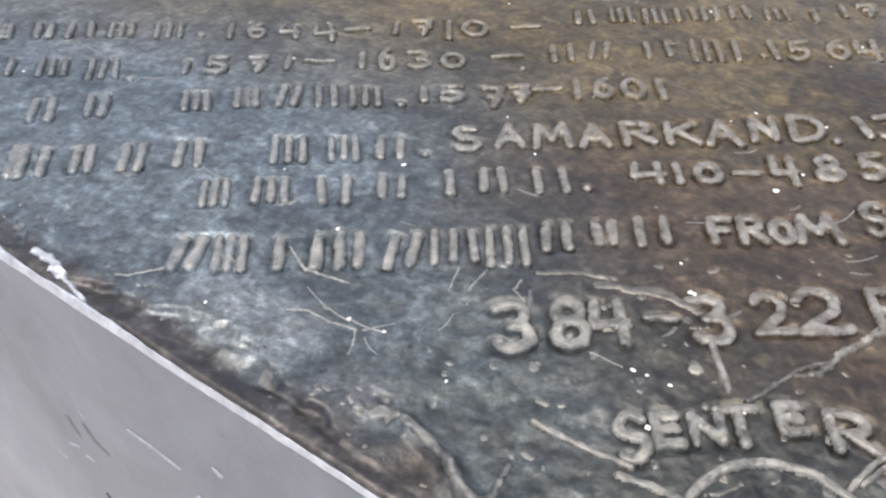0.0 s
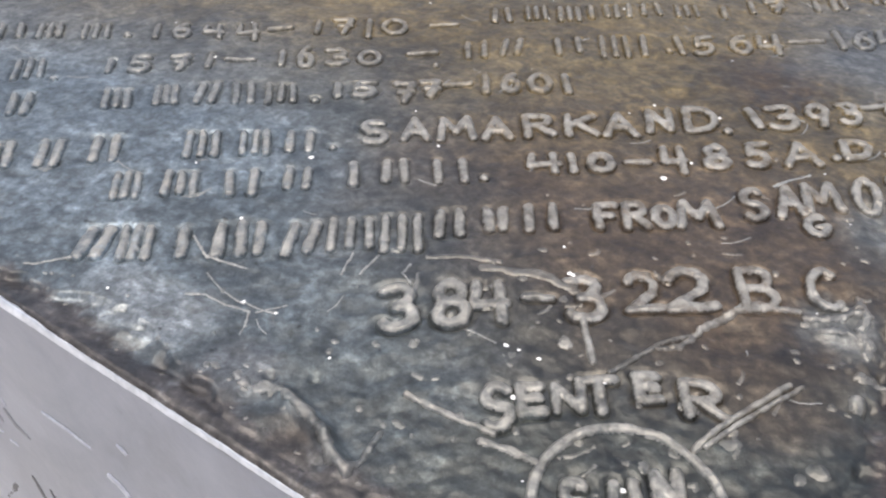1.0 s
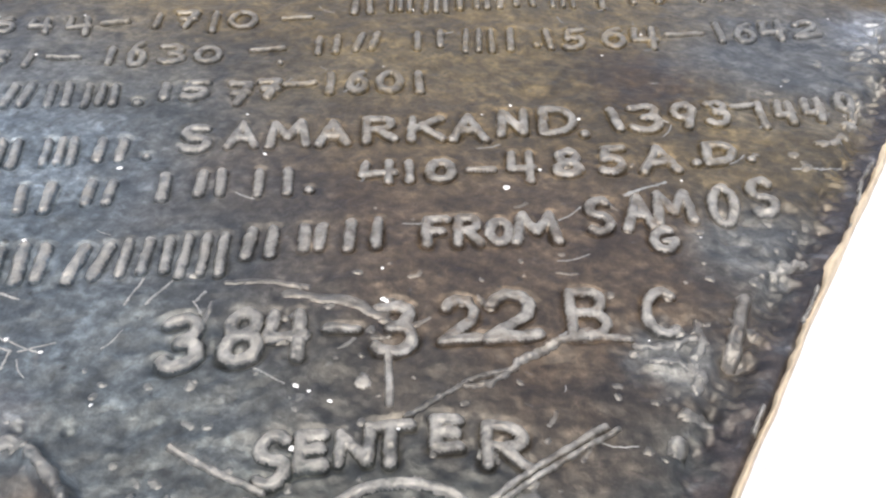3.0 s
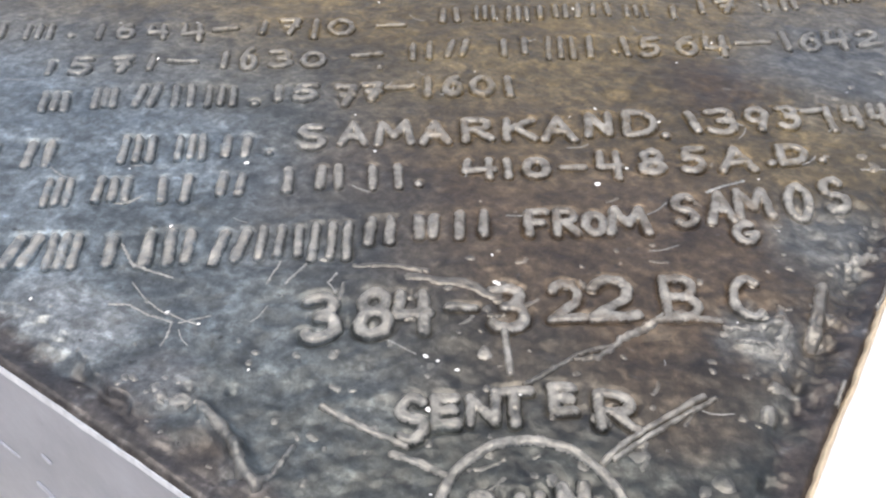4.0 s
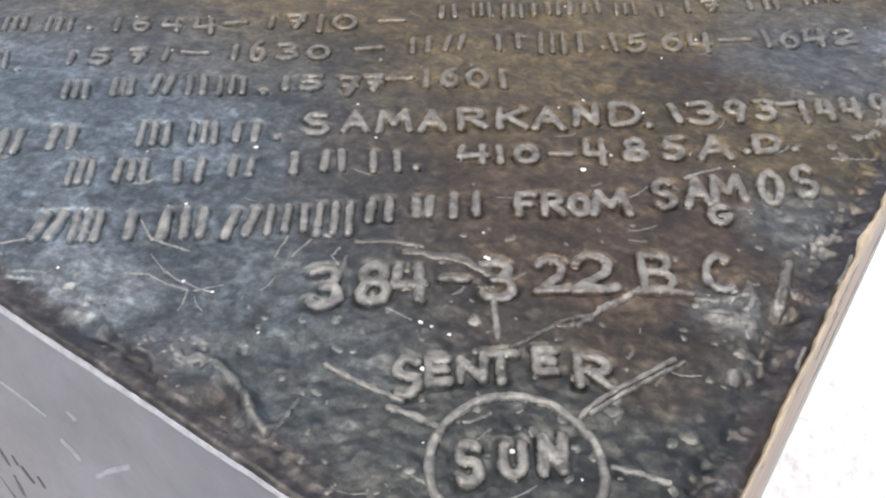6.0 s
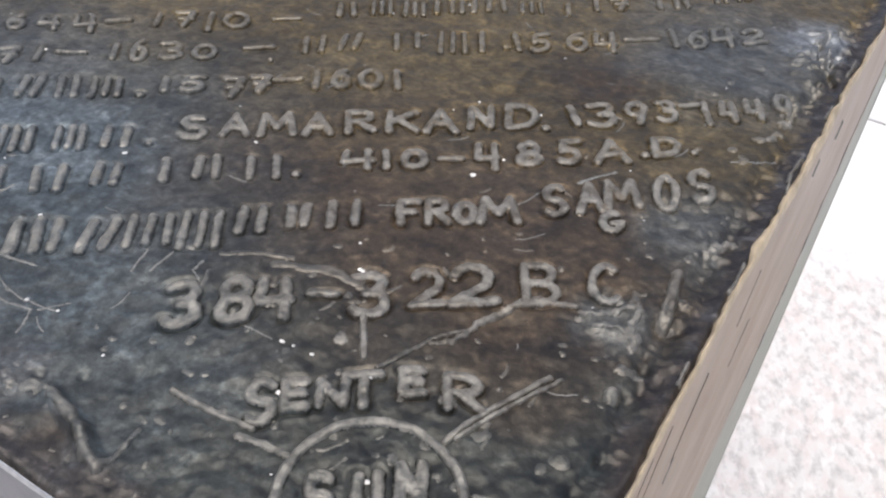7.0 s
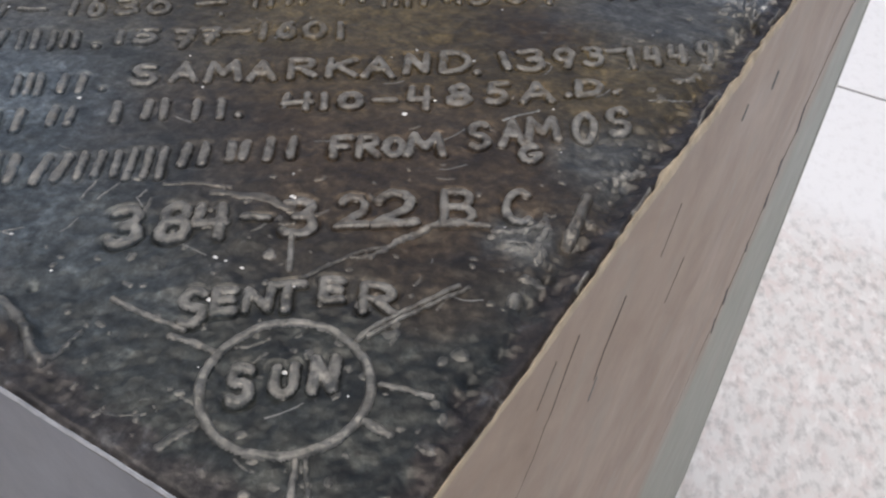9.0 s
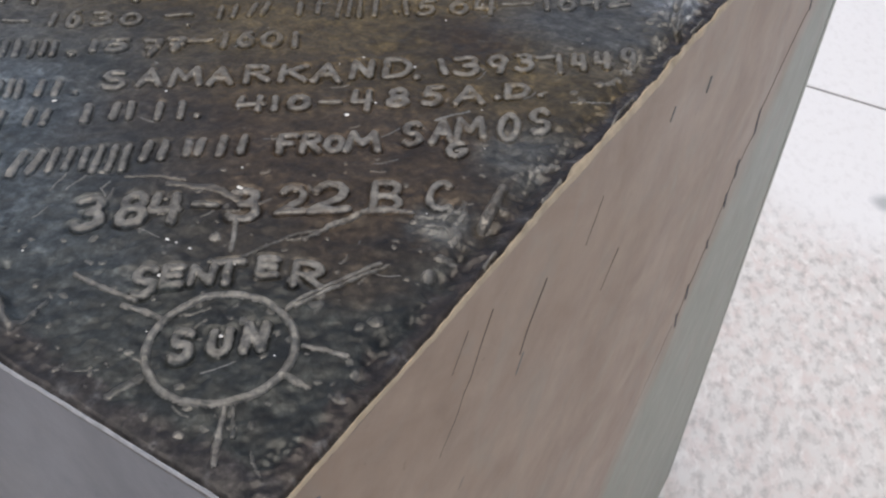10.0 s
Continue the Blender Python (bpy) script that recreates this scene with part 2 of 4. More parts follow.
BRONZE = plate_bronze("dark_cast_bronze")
WORN = plate_bronze("rubbed_bronze", rub=0.63, metal=0.3, gloss=(0.34, 0.54))
WORN_SOFT = plate_bronze("half_rubbed_bronze", rub=0.34, metal=0.4, gloss=(0.32, 0.52))
WORN_MID = plate_bronze("partly_rubbed_bronze", rub=0.42, metal=0.35, gloss=(0.34, 0.54))
GOLD = plain("bare_golden_edge", (0.42, 0.345, 0.24), 0.5, 0.2, 0.22, 110)
SILVER = plain("bare_pale_edge", (0.42, 0.43, 0.45), 0.38, 0.5, 0.25, 260)
BURR = plain("bright_scratch", (0.19, 0.19, 0.18), 0.5, 0.2, 0.35, 500)
# white base colour for specks that imitate sparkles on the metal
GLINT_WHITE = plain("white_glint", (0.62, 0.62, 0.60), 0.6)
CRACK = plain("brown_crack", (0.085, 0.066, 0.052), 0.7)
SMUDGE = plain("dark_smudge", (0.095, 0.10, 0.11), 0.5, 0.3, 0.3, 300)
PALE = plain("pale_scuff", (0.29, 0.30, 0.33), 0.5, 0.2, 0.2, 300)
GOUGE = plain("black_gouge", (0.035, 0.033, 0.035), 0.6)
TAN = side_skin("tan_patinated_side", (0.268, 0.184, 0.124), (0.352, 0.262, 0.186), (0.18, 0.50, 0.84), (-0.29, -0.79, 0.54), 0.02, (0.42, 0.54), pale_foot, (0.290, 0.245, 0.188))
# bluish grey of the reflected sky is painted into this side's colour
GREYSIDE = side_skin("sky_grey_side", (0.106, 0.113, 0.134), (0.167, 0.179, 0.211), (-0.94, 0.34, 0.1), (0, 0, 1), 0.5, (0.3, 0.42))
GRANITE = granite("pink_grey_granite", (0.66, 0.65, 0.64), (0.60, 0.535, 0.52), (0.34, 0.335, 0.335))
JOINT = plain("grey_joint_mortar", (0.24, 0.24, 0.24), 0.9)

# ---------------------------------------------------------------- the block's frame
# corner of the block nearest the camera, its two edges on the top, and the top's height
TOP = 1.0
CX, CY = 0.0290, -0.0462
A_LEFT = Vector((-0.9400, 0.3412, 0))   # along the left edge
B_RIGHT = Vector((0.3412, 0.9400, 0))   # along the right edge
LEFT_LEN, RIGHT_LEN = 0.80, 0.82


def at(s, t, z=TOP):
    """A place on the block: s metres along the left edge, t along the right edge."""
    return Vector((CX, CY, 0)) + A_LEFT * s + B_RIGHT * t + Vector((0, 0, z))


def st(x, y):
    dx, dy = x - CX, y - CY
    return dx * A_LEFT.x + dy * A_LEFT.y, dx * B_RIGHT.x + dy * B_RIGHT.y


RNG = np.random.default_rng(11)
TABLE = RNG.random((256, 256))


def value_noise(x, y, scale, shift=0.0):
    """Smooth value noise, -1 to 1."""
    x, y = np.asarray(x) * scale + shift, np.asarray(y) * scale - shift * 0.7
    xi, yi = np.floor(x).astype(int), np.floor(y).astype(int)
    fx, fy = x - xi, y - yi
    fx, fy = fx * fx * (3 - 2 * fx), fy * fy * (3 - 2 * fy)
    g = lambda a, b: TABLE[a % 256, b % 256]
    v = (g(xi, yi) * (1 - fx) + g(xi + 1, yi) * fx) * (1 - fy) + (g(xi, yi + 1) * (1 - fx) + g(xi + 1, yi + 1) * fx) * fy
    return v * 2 - 1


def fractal(x, y, scale, octaves=4, shift=0.0, gain=0.5):
    return sum(gain ** i * value_noise(x, y, scale * 2 ** i, shift + 17.3 * i) for i in range(octaves))


def step(a, b, v):
    k = np.clip((v - a) / (b - a), 0, 1)
    return k * k * (3 - 2 * k)


def segment_distance(x, y, ax, ay, bx, by):
    dx, dy = bx - ax, by - ay
    k = np.clip(((x - ax) * dx + (y - ay) * dy) / (dx * dx + dy * dy + 1e-12), 0, 1)
    return np.hypot(x - ax - k * dx, y - ay - k * dy)


def relief(x, y):
    """Height of the bronze top over its plane, in metres."""
    x, y = np.asarray(x, float), np.asarray(y, float)
    s = (x - CX) * A_LEFT.x + (y - CY) * A_LEFT.y
    t = (x - CX) * B_RIGHT.x + (y - CY) * B_RIGHT.y
    h = 0.0007 * fractal(x, y, 22, 3, 3.0) + 0.00022 * fractal(x, y, 160, 3, 9.0)
    # lumpy casting by the corner and along the foot of the writing
    lumps = step(0.17, 0.03, t) * step(0.21, 0.05, s)
    h = h + lumps * (0.0006 * fractal(x, y, 75, 3, 21.0) + 0.00025 * fractal(x, y, 330, 3, 23.0))
    # trough along the right edge, behind a thin lip
    wob = 0.0022 * fractal(t, s, 55, 3, 5.0)
    inner = 0.0080 + wob + 0.003 * step(0.05, 0.12, t)
    trough = step(inner + 0.0035, inner - 0.001, s) * step(0.0005, 0.004, s)
    h = h - 0.0016 * trough * step(0.02, 0.07, t) + trough * 0.0008 * fractal(x, y, 260, 4, 31.0, 0.65)
    # torn, rough band along the left edge, a broken step below the lettered skin
    wob = 0.0028 * fractal(s, t * 0.2, 60, 4, 14.0, 0.6)
    inner = 0.0085 + 0.0055 * step(0.030, 0.008, np.abs(s - 0.163)) - 0.003 * step(0.02, 0.005, np.abs(s - 0.213)) + 0.006 * step(0.225, 0.25, s) + wob
    inner = inner * step(0.045, 0.10, s)
    band = step(inner + 0.0008, inner - 0.0008, t)
    h = h - 0.0013 * band + band * (0.0008 * fractal(s * 0.25, t, 120, 4, 41.0, 0.6) + 0.00025 * fractal(x, y, 200, 3, 43.0, 0.6))
    h = h + 0.0013 * band * step(0.004, 0.0, t) * step(0.17, 0.21, s) * (1 + fractal(s, t, 110, 3, 47.0))
    # flattened, fan-shaped hollow beside that band
    fan = step(0.030, 0.006, np.hypot((s - 0.135) * 0.55, t - 0.035))
    h = h - 0.0012 * fan
    # round pits
    for px, py, r in ((-0.0698, 0.0167, 0.0013), (-0.0793, 0.0145, 0.0013), (0.0200, 0.0550, 0.0075), (0.0010, 0.1700, 0.006)):
        h = h - min(r * 0.9, 0.0014) * step(r * 1.5, r * 0.4, np.hypot(x - px, y - py))
    # sunken corner of the hollow that bends like a tick
    for ax, ay, bx, by in ((-0.0746, 0.0102, -0.0625, 0.002), (-0.0625, 0.002, -0.0555, -0.0050)):
        h = h + 0.0013 * step(0.0030, 0.0006, segment_distance(x, y, ax, ay, bx, by))
        h = h - 0.0003 * step(0.010, 0.002, segment_distance(x, y, ax - 0.006, ay - 0.006, bx - 0.006, by - 0.006))
    # crumpled metal high on the right edge, rough casting below it
    folds = 1 - np.abs(fractal(x, y, 70, 4, 51.0, 0.55)) * 1.6
    h = h + 0.0030 * step(0.040, 0.012, np.hypot((s - 0.009) * 1.8, (t - 0.300) * 0.75)) * folds
    h = h - 0.0030 * step(0.0022, 0.0007, np.minimum(segment_distance(s, t, 0.0185, 0.312, 0.0130, 0.2916), segment_distance(s, t, 0.0130, 0.2916, 0.0060, 0.2785)))
    h = h + 0.0005 * step(0.030, 0.012, np.hypot(x - 0.052, y - 0.066)) * fractal(x, y, 190, 4, 57.0, 0.6)
    h = h + 0.0006 * step(0.026, 0.010, np.hypot(x - 0.068, y - 0.118)) * fractal(x, y, 170, 4, 61.0, 0.6)
    # rounded outer edges
    edge = np.minimum(s, t)
    h = h * (0.15 + 0.85 * step(0.0, 0.009, edge))
    return h - 0.0014 * step(0.0022, 0.0, edge)


def edge_wave(q):
    """How far the worn right edge stands out at q metres from the corner."""
    q = np.asarray(q, float)
    return (0.0009 * fractal(q, 0 * q, 30, 2, 2.0) + 0.0002 * fractal(q, 0 * q, 140, 3, 8.0)) * step(0.0, 0.06, q)


# ---------------------------------------------------------------- building helpers
def empty(name, place):
    ob = new(name)
    ob.empty_display_size = 0.1
    ob.location = place
    return ob


def part(name, verts, faces, mat, parent, label="", smooth=True, flank=None):
    """One mesh object under a thing or a part, with its origin at its own middle."""
    verts = np.asarray(verts, float)
    mid = (verts.min(0) + verts.max(0)) / 2
    me = bpy.data.meshes.new(name)
    me.from_pydata((verts - mid).tolist(), [], [tuple(int(i) for i in f) for f in faces])
    me.materials.append(mat)
    if flank:
        me.materials.append(flank[0])
        me.polygons.foreach_set("material_index", np.asarray(flank[1], np.int32))
    if smooth:
        me.polygons.foreach_set("use_smooth", np.ones(len(me.polygons), bool))
    me.update()
    ob = new(name, me)
    up, p = Vector((0, 0, 0)), parent
    while p:
        up += p.location
        p = p.parent
    ob.parent = parent
    ob.location = Vector(mid) - up
    if label:
        tagged(ob, label)
    return ob


def ridge_mesh(lines, radius, height, grid=0.00032, flat=0.55, rough=0.2, seed=0.0, surface=relief, sink=0.0006, sides=False):
    """A raised stroke: the band round some polylines on a plane, rounded like cast metal. Gives verts (x, y, z over the plane) and faces."""
    pts = np.array([p for line in lines for p in line], float)
    lo, hi = pts.min(0) - radius * 1.8, pts.max(0) + radius * 1.8
    gx, gy = np.arange(lo[0], hi[0] + grid, grid), np.arange(lo[1], hi[1] + grid, grid)
    X, Y = np.meshgrid(gx, gy, indexing="ij")
    d = np.full(X.shape, 9.0)
    for line in lines:
        if len(line) == 1:
            d = np.minimum(d, np.hypot(X - line[0][0], Y - line[0][1]))
        for (ax, ay), (bx, by) in zip(line[:-1], line[1:]):
            d = np.minimum(d, segment_distance(X, Y, ax, ay, bx, by))
    d = d + radius * rough * fractal(X, Y, 1.1 / radius * 0.5, 3, 7 + seed)
    k = step(radius * 1.18, radius * flat, d)
    Z = k * height * (1 + 0.14 * value_noise(X, Y, 0.6 / radius, 3 + seed) + 0.08 * fractal(X, Y, 1300, 2, 5 + seed)) - sink * step(radius * 1.15, radius * 1.45, d)
    Z = Z + surface(X, Y) if surface else Z
    keep = d < radius * 1.45
    cell = keep[:-1, :-1] | keep[1:, :-1] | keep[:-1, 1:] | keep[1:, 1:]
    index = -np.ones(X.shape, int)
    used = np.zeros(X.shape, bool)
    used[:-1, :-1] |= cell
    used[1:, :-1] |= cell
    used[:-1, 1:] |= cell
    used[1:, 1:] |= cell
    index[used] = np.arange(used.sum())
    verts = np.stack([X[used], Y[used], Z[used]], 1)
    i, j = np.nonzero(cell)
    faces = np.stack([index[i, j], index[i + 1, j], index[i + 1, j + 1], index[i, j + 1]], 1)
    if sides:
        level = k[used][faces].mean(1)
        return verts, faces, (level < 0.25).astype(int)
    return verts, faces


def curve_points(cx, cy, rx, ry, a0, a1, steps=14):
    return [(cx + rx * math.cos(radians(a0 + (a1 - a0) * i / steps)), cy + ry * math.sin(radians(a0 + (a1 - a0) * i / steps)))
            for i in range(steps + 1)]


# hand-drawn capitals and figures in a box one wide and one high
GLYPHS = {
    "A": [[(0, 0), (0.5, 1), (1, 0)], [(0.22, 0.38), (0.78, 0.38)]],
    "B": [[(0.1, 0), (0.1, 1), (0.6, 1)], curve_points(0.55, 0.76, 0.35, 0.24, 90, -90), [(0.1, 0.52), (0.55, 0.52)],
          curve_points(0.58, 0.26, 0.38, 0.26, 90, -90), [(0.58, 0), (0.1, 0)]],
    "C": [curve_points(0.55, 0.5, 0.45, 0.5, 50, 310)],
    "D": [[(0.1, 0), (0.1, 1), (0.4, 1)], curve_points(0.4, 0.5, 0.55, 0.5, 90, -90), [(0.4, 0), (0.1, 0)]],
    "E": [[(0.9, 0.98), (0.12, 1), (0.12, 0), (0.95, 0)], [(0.12, 0.52), (0.8, 0.52)]],
    "F": [[(0.95, 1), (0.12, 1), (0.12, 0)], [(0.12, 0.52), (0.75, 0.52)]],
    "K": [[(0.1, 0), (0.1, 1)], [(0.95, 1), (0.14, 0.45)], [(0.4, 0.6), (1, 0)]],
    "M": [[(0, 0), (0.12, 1), (0.5, 0.35), (0.88, 1), (1, 0)]],
    "N": [[(0.06, 0), (0.1, 1), (0.88, 0), (0.94, 1)]],
    "O": [curve_points(0.5, 0.5, 0.46, 0.5, 0, 360, 22)],
    "R": [[(0.1, 0), (0.1, 1), (0.55, 1)], curve_points(0.55, 0.75, 0.36, 0.25, 90, -90), [(0.55, 0.5), (0.1, 0.48)], [(0.45, 0.48), (1, 0)]],
    "S": [curve_points(0.5, 0.75, 0.4, 0.25, 35, 270) + curve_points(0.5, 0.25, 0.42, 0.25, 90, -145)],
    "T": [[(0, 1), (1, 1)], [(0.5, 1), (0.5, 0)]],
    "U": [[(0.08, 1), (0.08, 0.4)] + curve_points(0.5, 0.38, 0.42, 0.38, 180, 360) + [(0.92, 1)]],
    "0": [curve_points(0.5, 0.5, 0.44, 0.5, 0, 360, 22)],
    "1": [[(0.45, 1), (0.52, 0)]],
    "2": [curve_points(0.48, 0.7, 0.38, 0.3, 155, -40) + [(0.08, 0.02), (1, 0.06)]],
    "3": [[(0.08, 0.95)] + curve_points(0.45, 0.75, 0.38, 0.25, 80, -90) + curve_points(0.48, 0.25, 0.44, 0.27, 90, -150)],
    "4": [[(0.12, 1), (0.05, 0.42), (0.95, 0.46)], [(0.82, 0.98), (0.82, 0)]],
    "5": [[(0.9, 1), (0.25, 1), (0.2, 0.55)] + curve_points(0.45, 0.3, 0.42, 0.3, 110, -140)],
    "6": [[(0.72, 1), (0.36, 0.86), (0.12, 0.55)] + curve_points(0.5, 0.33, 0.42, 0.33, 180, 540, 20)],
    "7": [[(0.05, 1), (0.9, 0.98), (0.45, 0)], [(0.3, 0.5), (0.85, 0.5)]],
    "8": [curve_points(0.5, 0.76, 0.34, 0.24, 0, 360, 18), curve_points(0.5, 0.26, 0.42, 0.26, 0, 360, 18)],
    "9": [curve_points(0.5, 0.7, 0.38, 0.3, 0, 360, 18), [(0.88, 0.7), (0.7, 0)]],
    "-": [[(0, 0.5), (1, 0.52)]],
    ".": [[(0.5, 0.08)]],
    "G": [curve_points(0.55, 0.5, 0.45, 0.5, 55, 330) + [(0.98, 0.45), (0.6, 0.45)]],
    # plain bars that stand where a name is written
    "|": [[(0.12, 0), (0.16, 1)], [(0.84, 0), (0.80, 1)]],
    "(": [[(0.20, 0.04), (0.14, 0.96)], [(0.82, 0.04), (0.86, 0.96)]],
    "/": [[(0.08, 0), (0.30, 0.97)], [(0.68, 0), (0.90, 0.97)]],
    "[": [[(0.04, 0), (0.06, 1)], [(0.50, 0.04), (0.50, 0.98)], [(0.96, 0), (0.92, 0.95)]],
    "{": [[(0.10, 0.04), (0.12, 0.96)], [(0.72, 0.02), (0.76, 0.92)]],
    ":": [[(0.06, 0.02), (0.08, 0.96)], [(0.96, 0.04), (0.94, 0.98)]],
    "!": [[(0.5, 0), (0.5, 1)]],
}

letters = []
JOBS = []


def row(text, turn, places, radius=1.3, rise=0.85, mat=None, name="raised_letter"):
    """Raised characters along a line that runs at turn degrees. Each place holds the foot on the plate, the width and height, all in
    millimetres, and the way of its upright strokes in degrees."""
    ux, uy = math.cos(radians(turn)), math.sin(radians(turn))
    for c, (x, y, w, h, up) in zip(text, places):
        vx, vy = math.cos(radians(up)), math.sin(radians(up))
        r = radius / 1000 * random.uniform(0.92, 1.08) * (0.82 if c == "[" else 1.0)
        inset_w, inset_h = min(0.5 * radius, w * 0.25), min(0.7 * radius, h * 0.22)
        x, y = x + ux * inset_w + vx * inset_h, y + uy * inset_w + vy * inset_h
        w, h = w - 2 * inset_w, h - 2 * inset_h
        lines = []
        for line in GLYPHS[c]:
            pts = []
            for gx, gy in line:
                px, py = (gx + random.uniform(-0.02, 0.02)) * w, (gy + random.uniform(-0.015, 0.015)) * h
                pts.append(((x + ux * px + vx * py) / 1000, (y + uy * px + vy * py) / 1000))
            lines.append(pts)
        kind = {"-": "raised_dash", ".": "raised_dot"}.get(c, "raised_bar" if c in "|(/[{:!" else name)
        JOBS.append((kind, lines, r, rise / 1000 * random.uniform(0.85, 1.1), mat or WORN, ""))


def raised(name, lines, radius, rise, mat, label="", rough=0.14, surface=relief):
    """A raised mark on the top; the lines are in millimetres."""
    lines = [[(x / 1000, y / 1000) for x, y in line] for line in lines]
    verts, faces, low = ridge_mesh(lines, radius / 1000, rise * 0.65 / 1000, rough=rough, grid=max(0.00022, radius / 3600), seed=len(letters) * 2.3, sides=True)
    verts[:, 2] += TOP
    ob = part(name, verts, faces, mat, plate, label, flank=(BRONZE, low))
    letters.append(ob)
    return ob


# ---------------------------------------------------------------- ground
ground = tagged(empty("ground", (0, 0, 0)), "pale speckled granite paving with thin grey joints", "paving", kind="structure")
part("bed", [(-400, -400, -0.004), (400, -400, -0.004), (400, 400, -0.004), (-400, 400, -0.004)], [(0, 1, 2, 3)], JOINT, ground)

# ---------------------------------------------------------------- the bronze block
block = tagged(empty("inscribed_block", at(0.35, 0.35, 0)),
               "rectangular block with lettered dark bronze top, on granite paving", "monument")

# body: four upright sides and a floor, open under the plate
LEAN_FAR = 0.05
foot = [at(0, 0, 0), at(0, RIGHT_LEN + LEAN_FAR, 0), at(LEFT_LEN, RIGHT_LEN + LEAN_FAR, 0), at(LEFT_LEN, 0, 0)]
head = [at(0, 0, TOP - 0.0015), at(0, RIGHT_LEN, TOP - 0.0015), at(LEFT_LEN, RIGHT_LEN, TOP - 0.0015), at(LEFT_LEN, 0, TOP - 0.0015)]


def side(name, a0, b0, a1, b1, mat, label, nu=60, nv=70, seed=0.0):
    """An upright side as a slightly uneven sheet from the foot line a0-b0 to the head line a1-b1, with a thickness inwards."""
    a0, b0, a1, b1 = map(np.array, (a0, b0, a1, b1))
    out = np.cross(b0 - a0, a1 - a0)
    out = out / np.linalg.norm(out)
    verts, faces = [], []
    for layer in (0, 1):
        for i in range(nu + 1):
            for j in range(nv + 1):
                f, g = i / nu, j / nv
                p = (a0 * (1 - f) + b0 * f) * (1 - g) + (a1 * (1 - f) + b1 * f) * g
                e = min(f, 1 - f) * 40 
                w = 0.0004 * (float(fractal(f, g, 5, 3, seed)) - 1.0) * min(1, e, (1 - g) * 60, g * 40 + 0.2)
                verts.append(p + out * w - out * 0.02 * layer - np.array((0, 0, 0.012 * layer * g)))
    k = (nu + 1) * (nv + 1)
    idx = lambda i, j, q=0: q * k + i * (nv + 1) + j
    for i in range(nu):
        for j in range(nv):
            faces.append((idx(i, j), idx(i + 1, j), idx(i + 1, j + 1), idx(i, j + 1)))
            faces.append((idx(i, j, 1), idx(i, j + 1, 1), idx(i + 1, j + 1, 1), idx(i + 1, j, 1)))
    for i in range(nu):
        faces.append((idx(i, 0), idx(i, 0, 1), idx(i + 1, 0, 1), idx(i + 1, 0)))
        faces.append((idx(i, nv), idx(i + 1, nv), idx(i + 1, nv, 1), idx(i, nv, 1)))
    for j in range(nv):
        faces.append((idx(0, j), idx(0, j + 1), idx(0, j + 1, 1), idx(0, j, 1)))
        faces.append((idx(nu, j), idx(nu, j, 1), idx(nu, j + 1, 1), idx(nu, j + 1)))
    ob = part(name, verts, faces, mat, block, label)
    ob.data.set_sharp_from_angle(angle=radians(35))
    return ob


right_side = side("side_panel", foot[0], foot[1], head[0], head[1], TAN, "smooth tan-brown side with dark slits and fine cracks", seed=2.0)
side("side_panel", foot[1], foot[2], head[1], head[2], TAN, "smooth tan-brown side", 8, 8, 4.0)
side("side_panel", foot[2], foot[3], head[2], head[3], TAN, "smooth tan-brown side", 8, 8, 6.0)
left_side = side("side_panel", foot[3], foot[0], head[3], head[0], GREYSIDE, "smooth side with reflected sky painted grey, white scratches and black scribbles", seed=8.0)

# ---------------------------------------------------------------- lettering, line by line (names are plain bars)
row("[(|[[.", 26.2, [(-258.9, 128.6, 5.4, 11.8, 118), (-247.6, 133.0, 7.4, 12.3, 117), (-238.0, 137.3, 11.1, 11.5, 116), (-223.6, 142.4, 8.6, 11.5, 115), (-208.5, 146.3, 10.0, 12.8, 114), (-195.2, 153.8, 2.6, 5.5, 112)], mat=WORN_MID, radius=1.14)
row("1644", 24.1, [(-185.2, 156.2, 1.1, 9.7, 108), (-178.3, 157.5, 6.7, 11.5, 113), (-167.8, 160.8, 7.4, 10.2, 112), (-156.1, 163.5, 8.5, 12.4, 111)], mat=WORN_MID, radius=1.02)
row("-", 30.8, [(-146.8, 171.1, 9.3, 8.1, 113)], mat=WORN_MID, radius=0.90)
row("1710", 24.1, [(-131.1, 177.4, 1.7, 10.5, 103), (-124.4, 179.1, 8.5, 12.8, 109), (-112.7, 180.9, 2.4, 14.7, 104), (-107.8, 185.7, 10.2, 12.0, 107)], mat=WORN_MID, radius=1.08)
row("-", 17.6, [(-91.1, 194.8, 10.5, 8.4, 108)], mat=WORN_MID, radius=0.90)
row("|[[:{|[!", 24.2, [(-70.6, 207.7, 9.2, 10.7, 104), (-57.7, 212.9, 8.8, 12.4, 103), (-45.6, 216.7, 9.2, 12.9, 102), (-34.5, 222.8, 8.5, 11.6, 101), (-25.2, 225.8, 9.3, 12.7, 100), (-15.3, 231.5, 9.8, 11.3, 100), (-1.7, 234.3, 10.4, 11.8, 99), (13.9, 239.8, 7.6, 11.4, 97)], mat=WORN_MID, radius=1.14)
row("![[.", 25.3, [(-241.2, 107.0, 5.7, 11.9, 117), (-230.2, 110.4, 9.7, 11.9, 116), (-214.4, 113.9, 10.1, 13.8, 115), (-201.9, 117.3, 2.6, 4.6, 114)], mat=WORN_MID, radius=1.14)
row("1571", 23.4, [(-187.6, 127.7, 1.5, 9.6, 108), (-180.7, 129.5, 8.2, 12.0, 114), (-167.9, 135.8, 6.9, 10.6, 113), (-157.3, 140.7, 1.8, 10.3, 105)], mat=WORN_MID, radius=1.08)
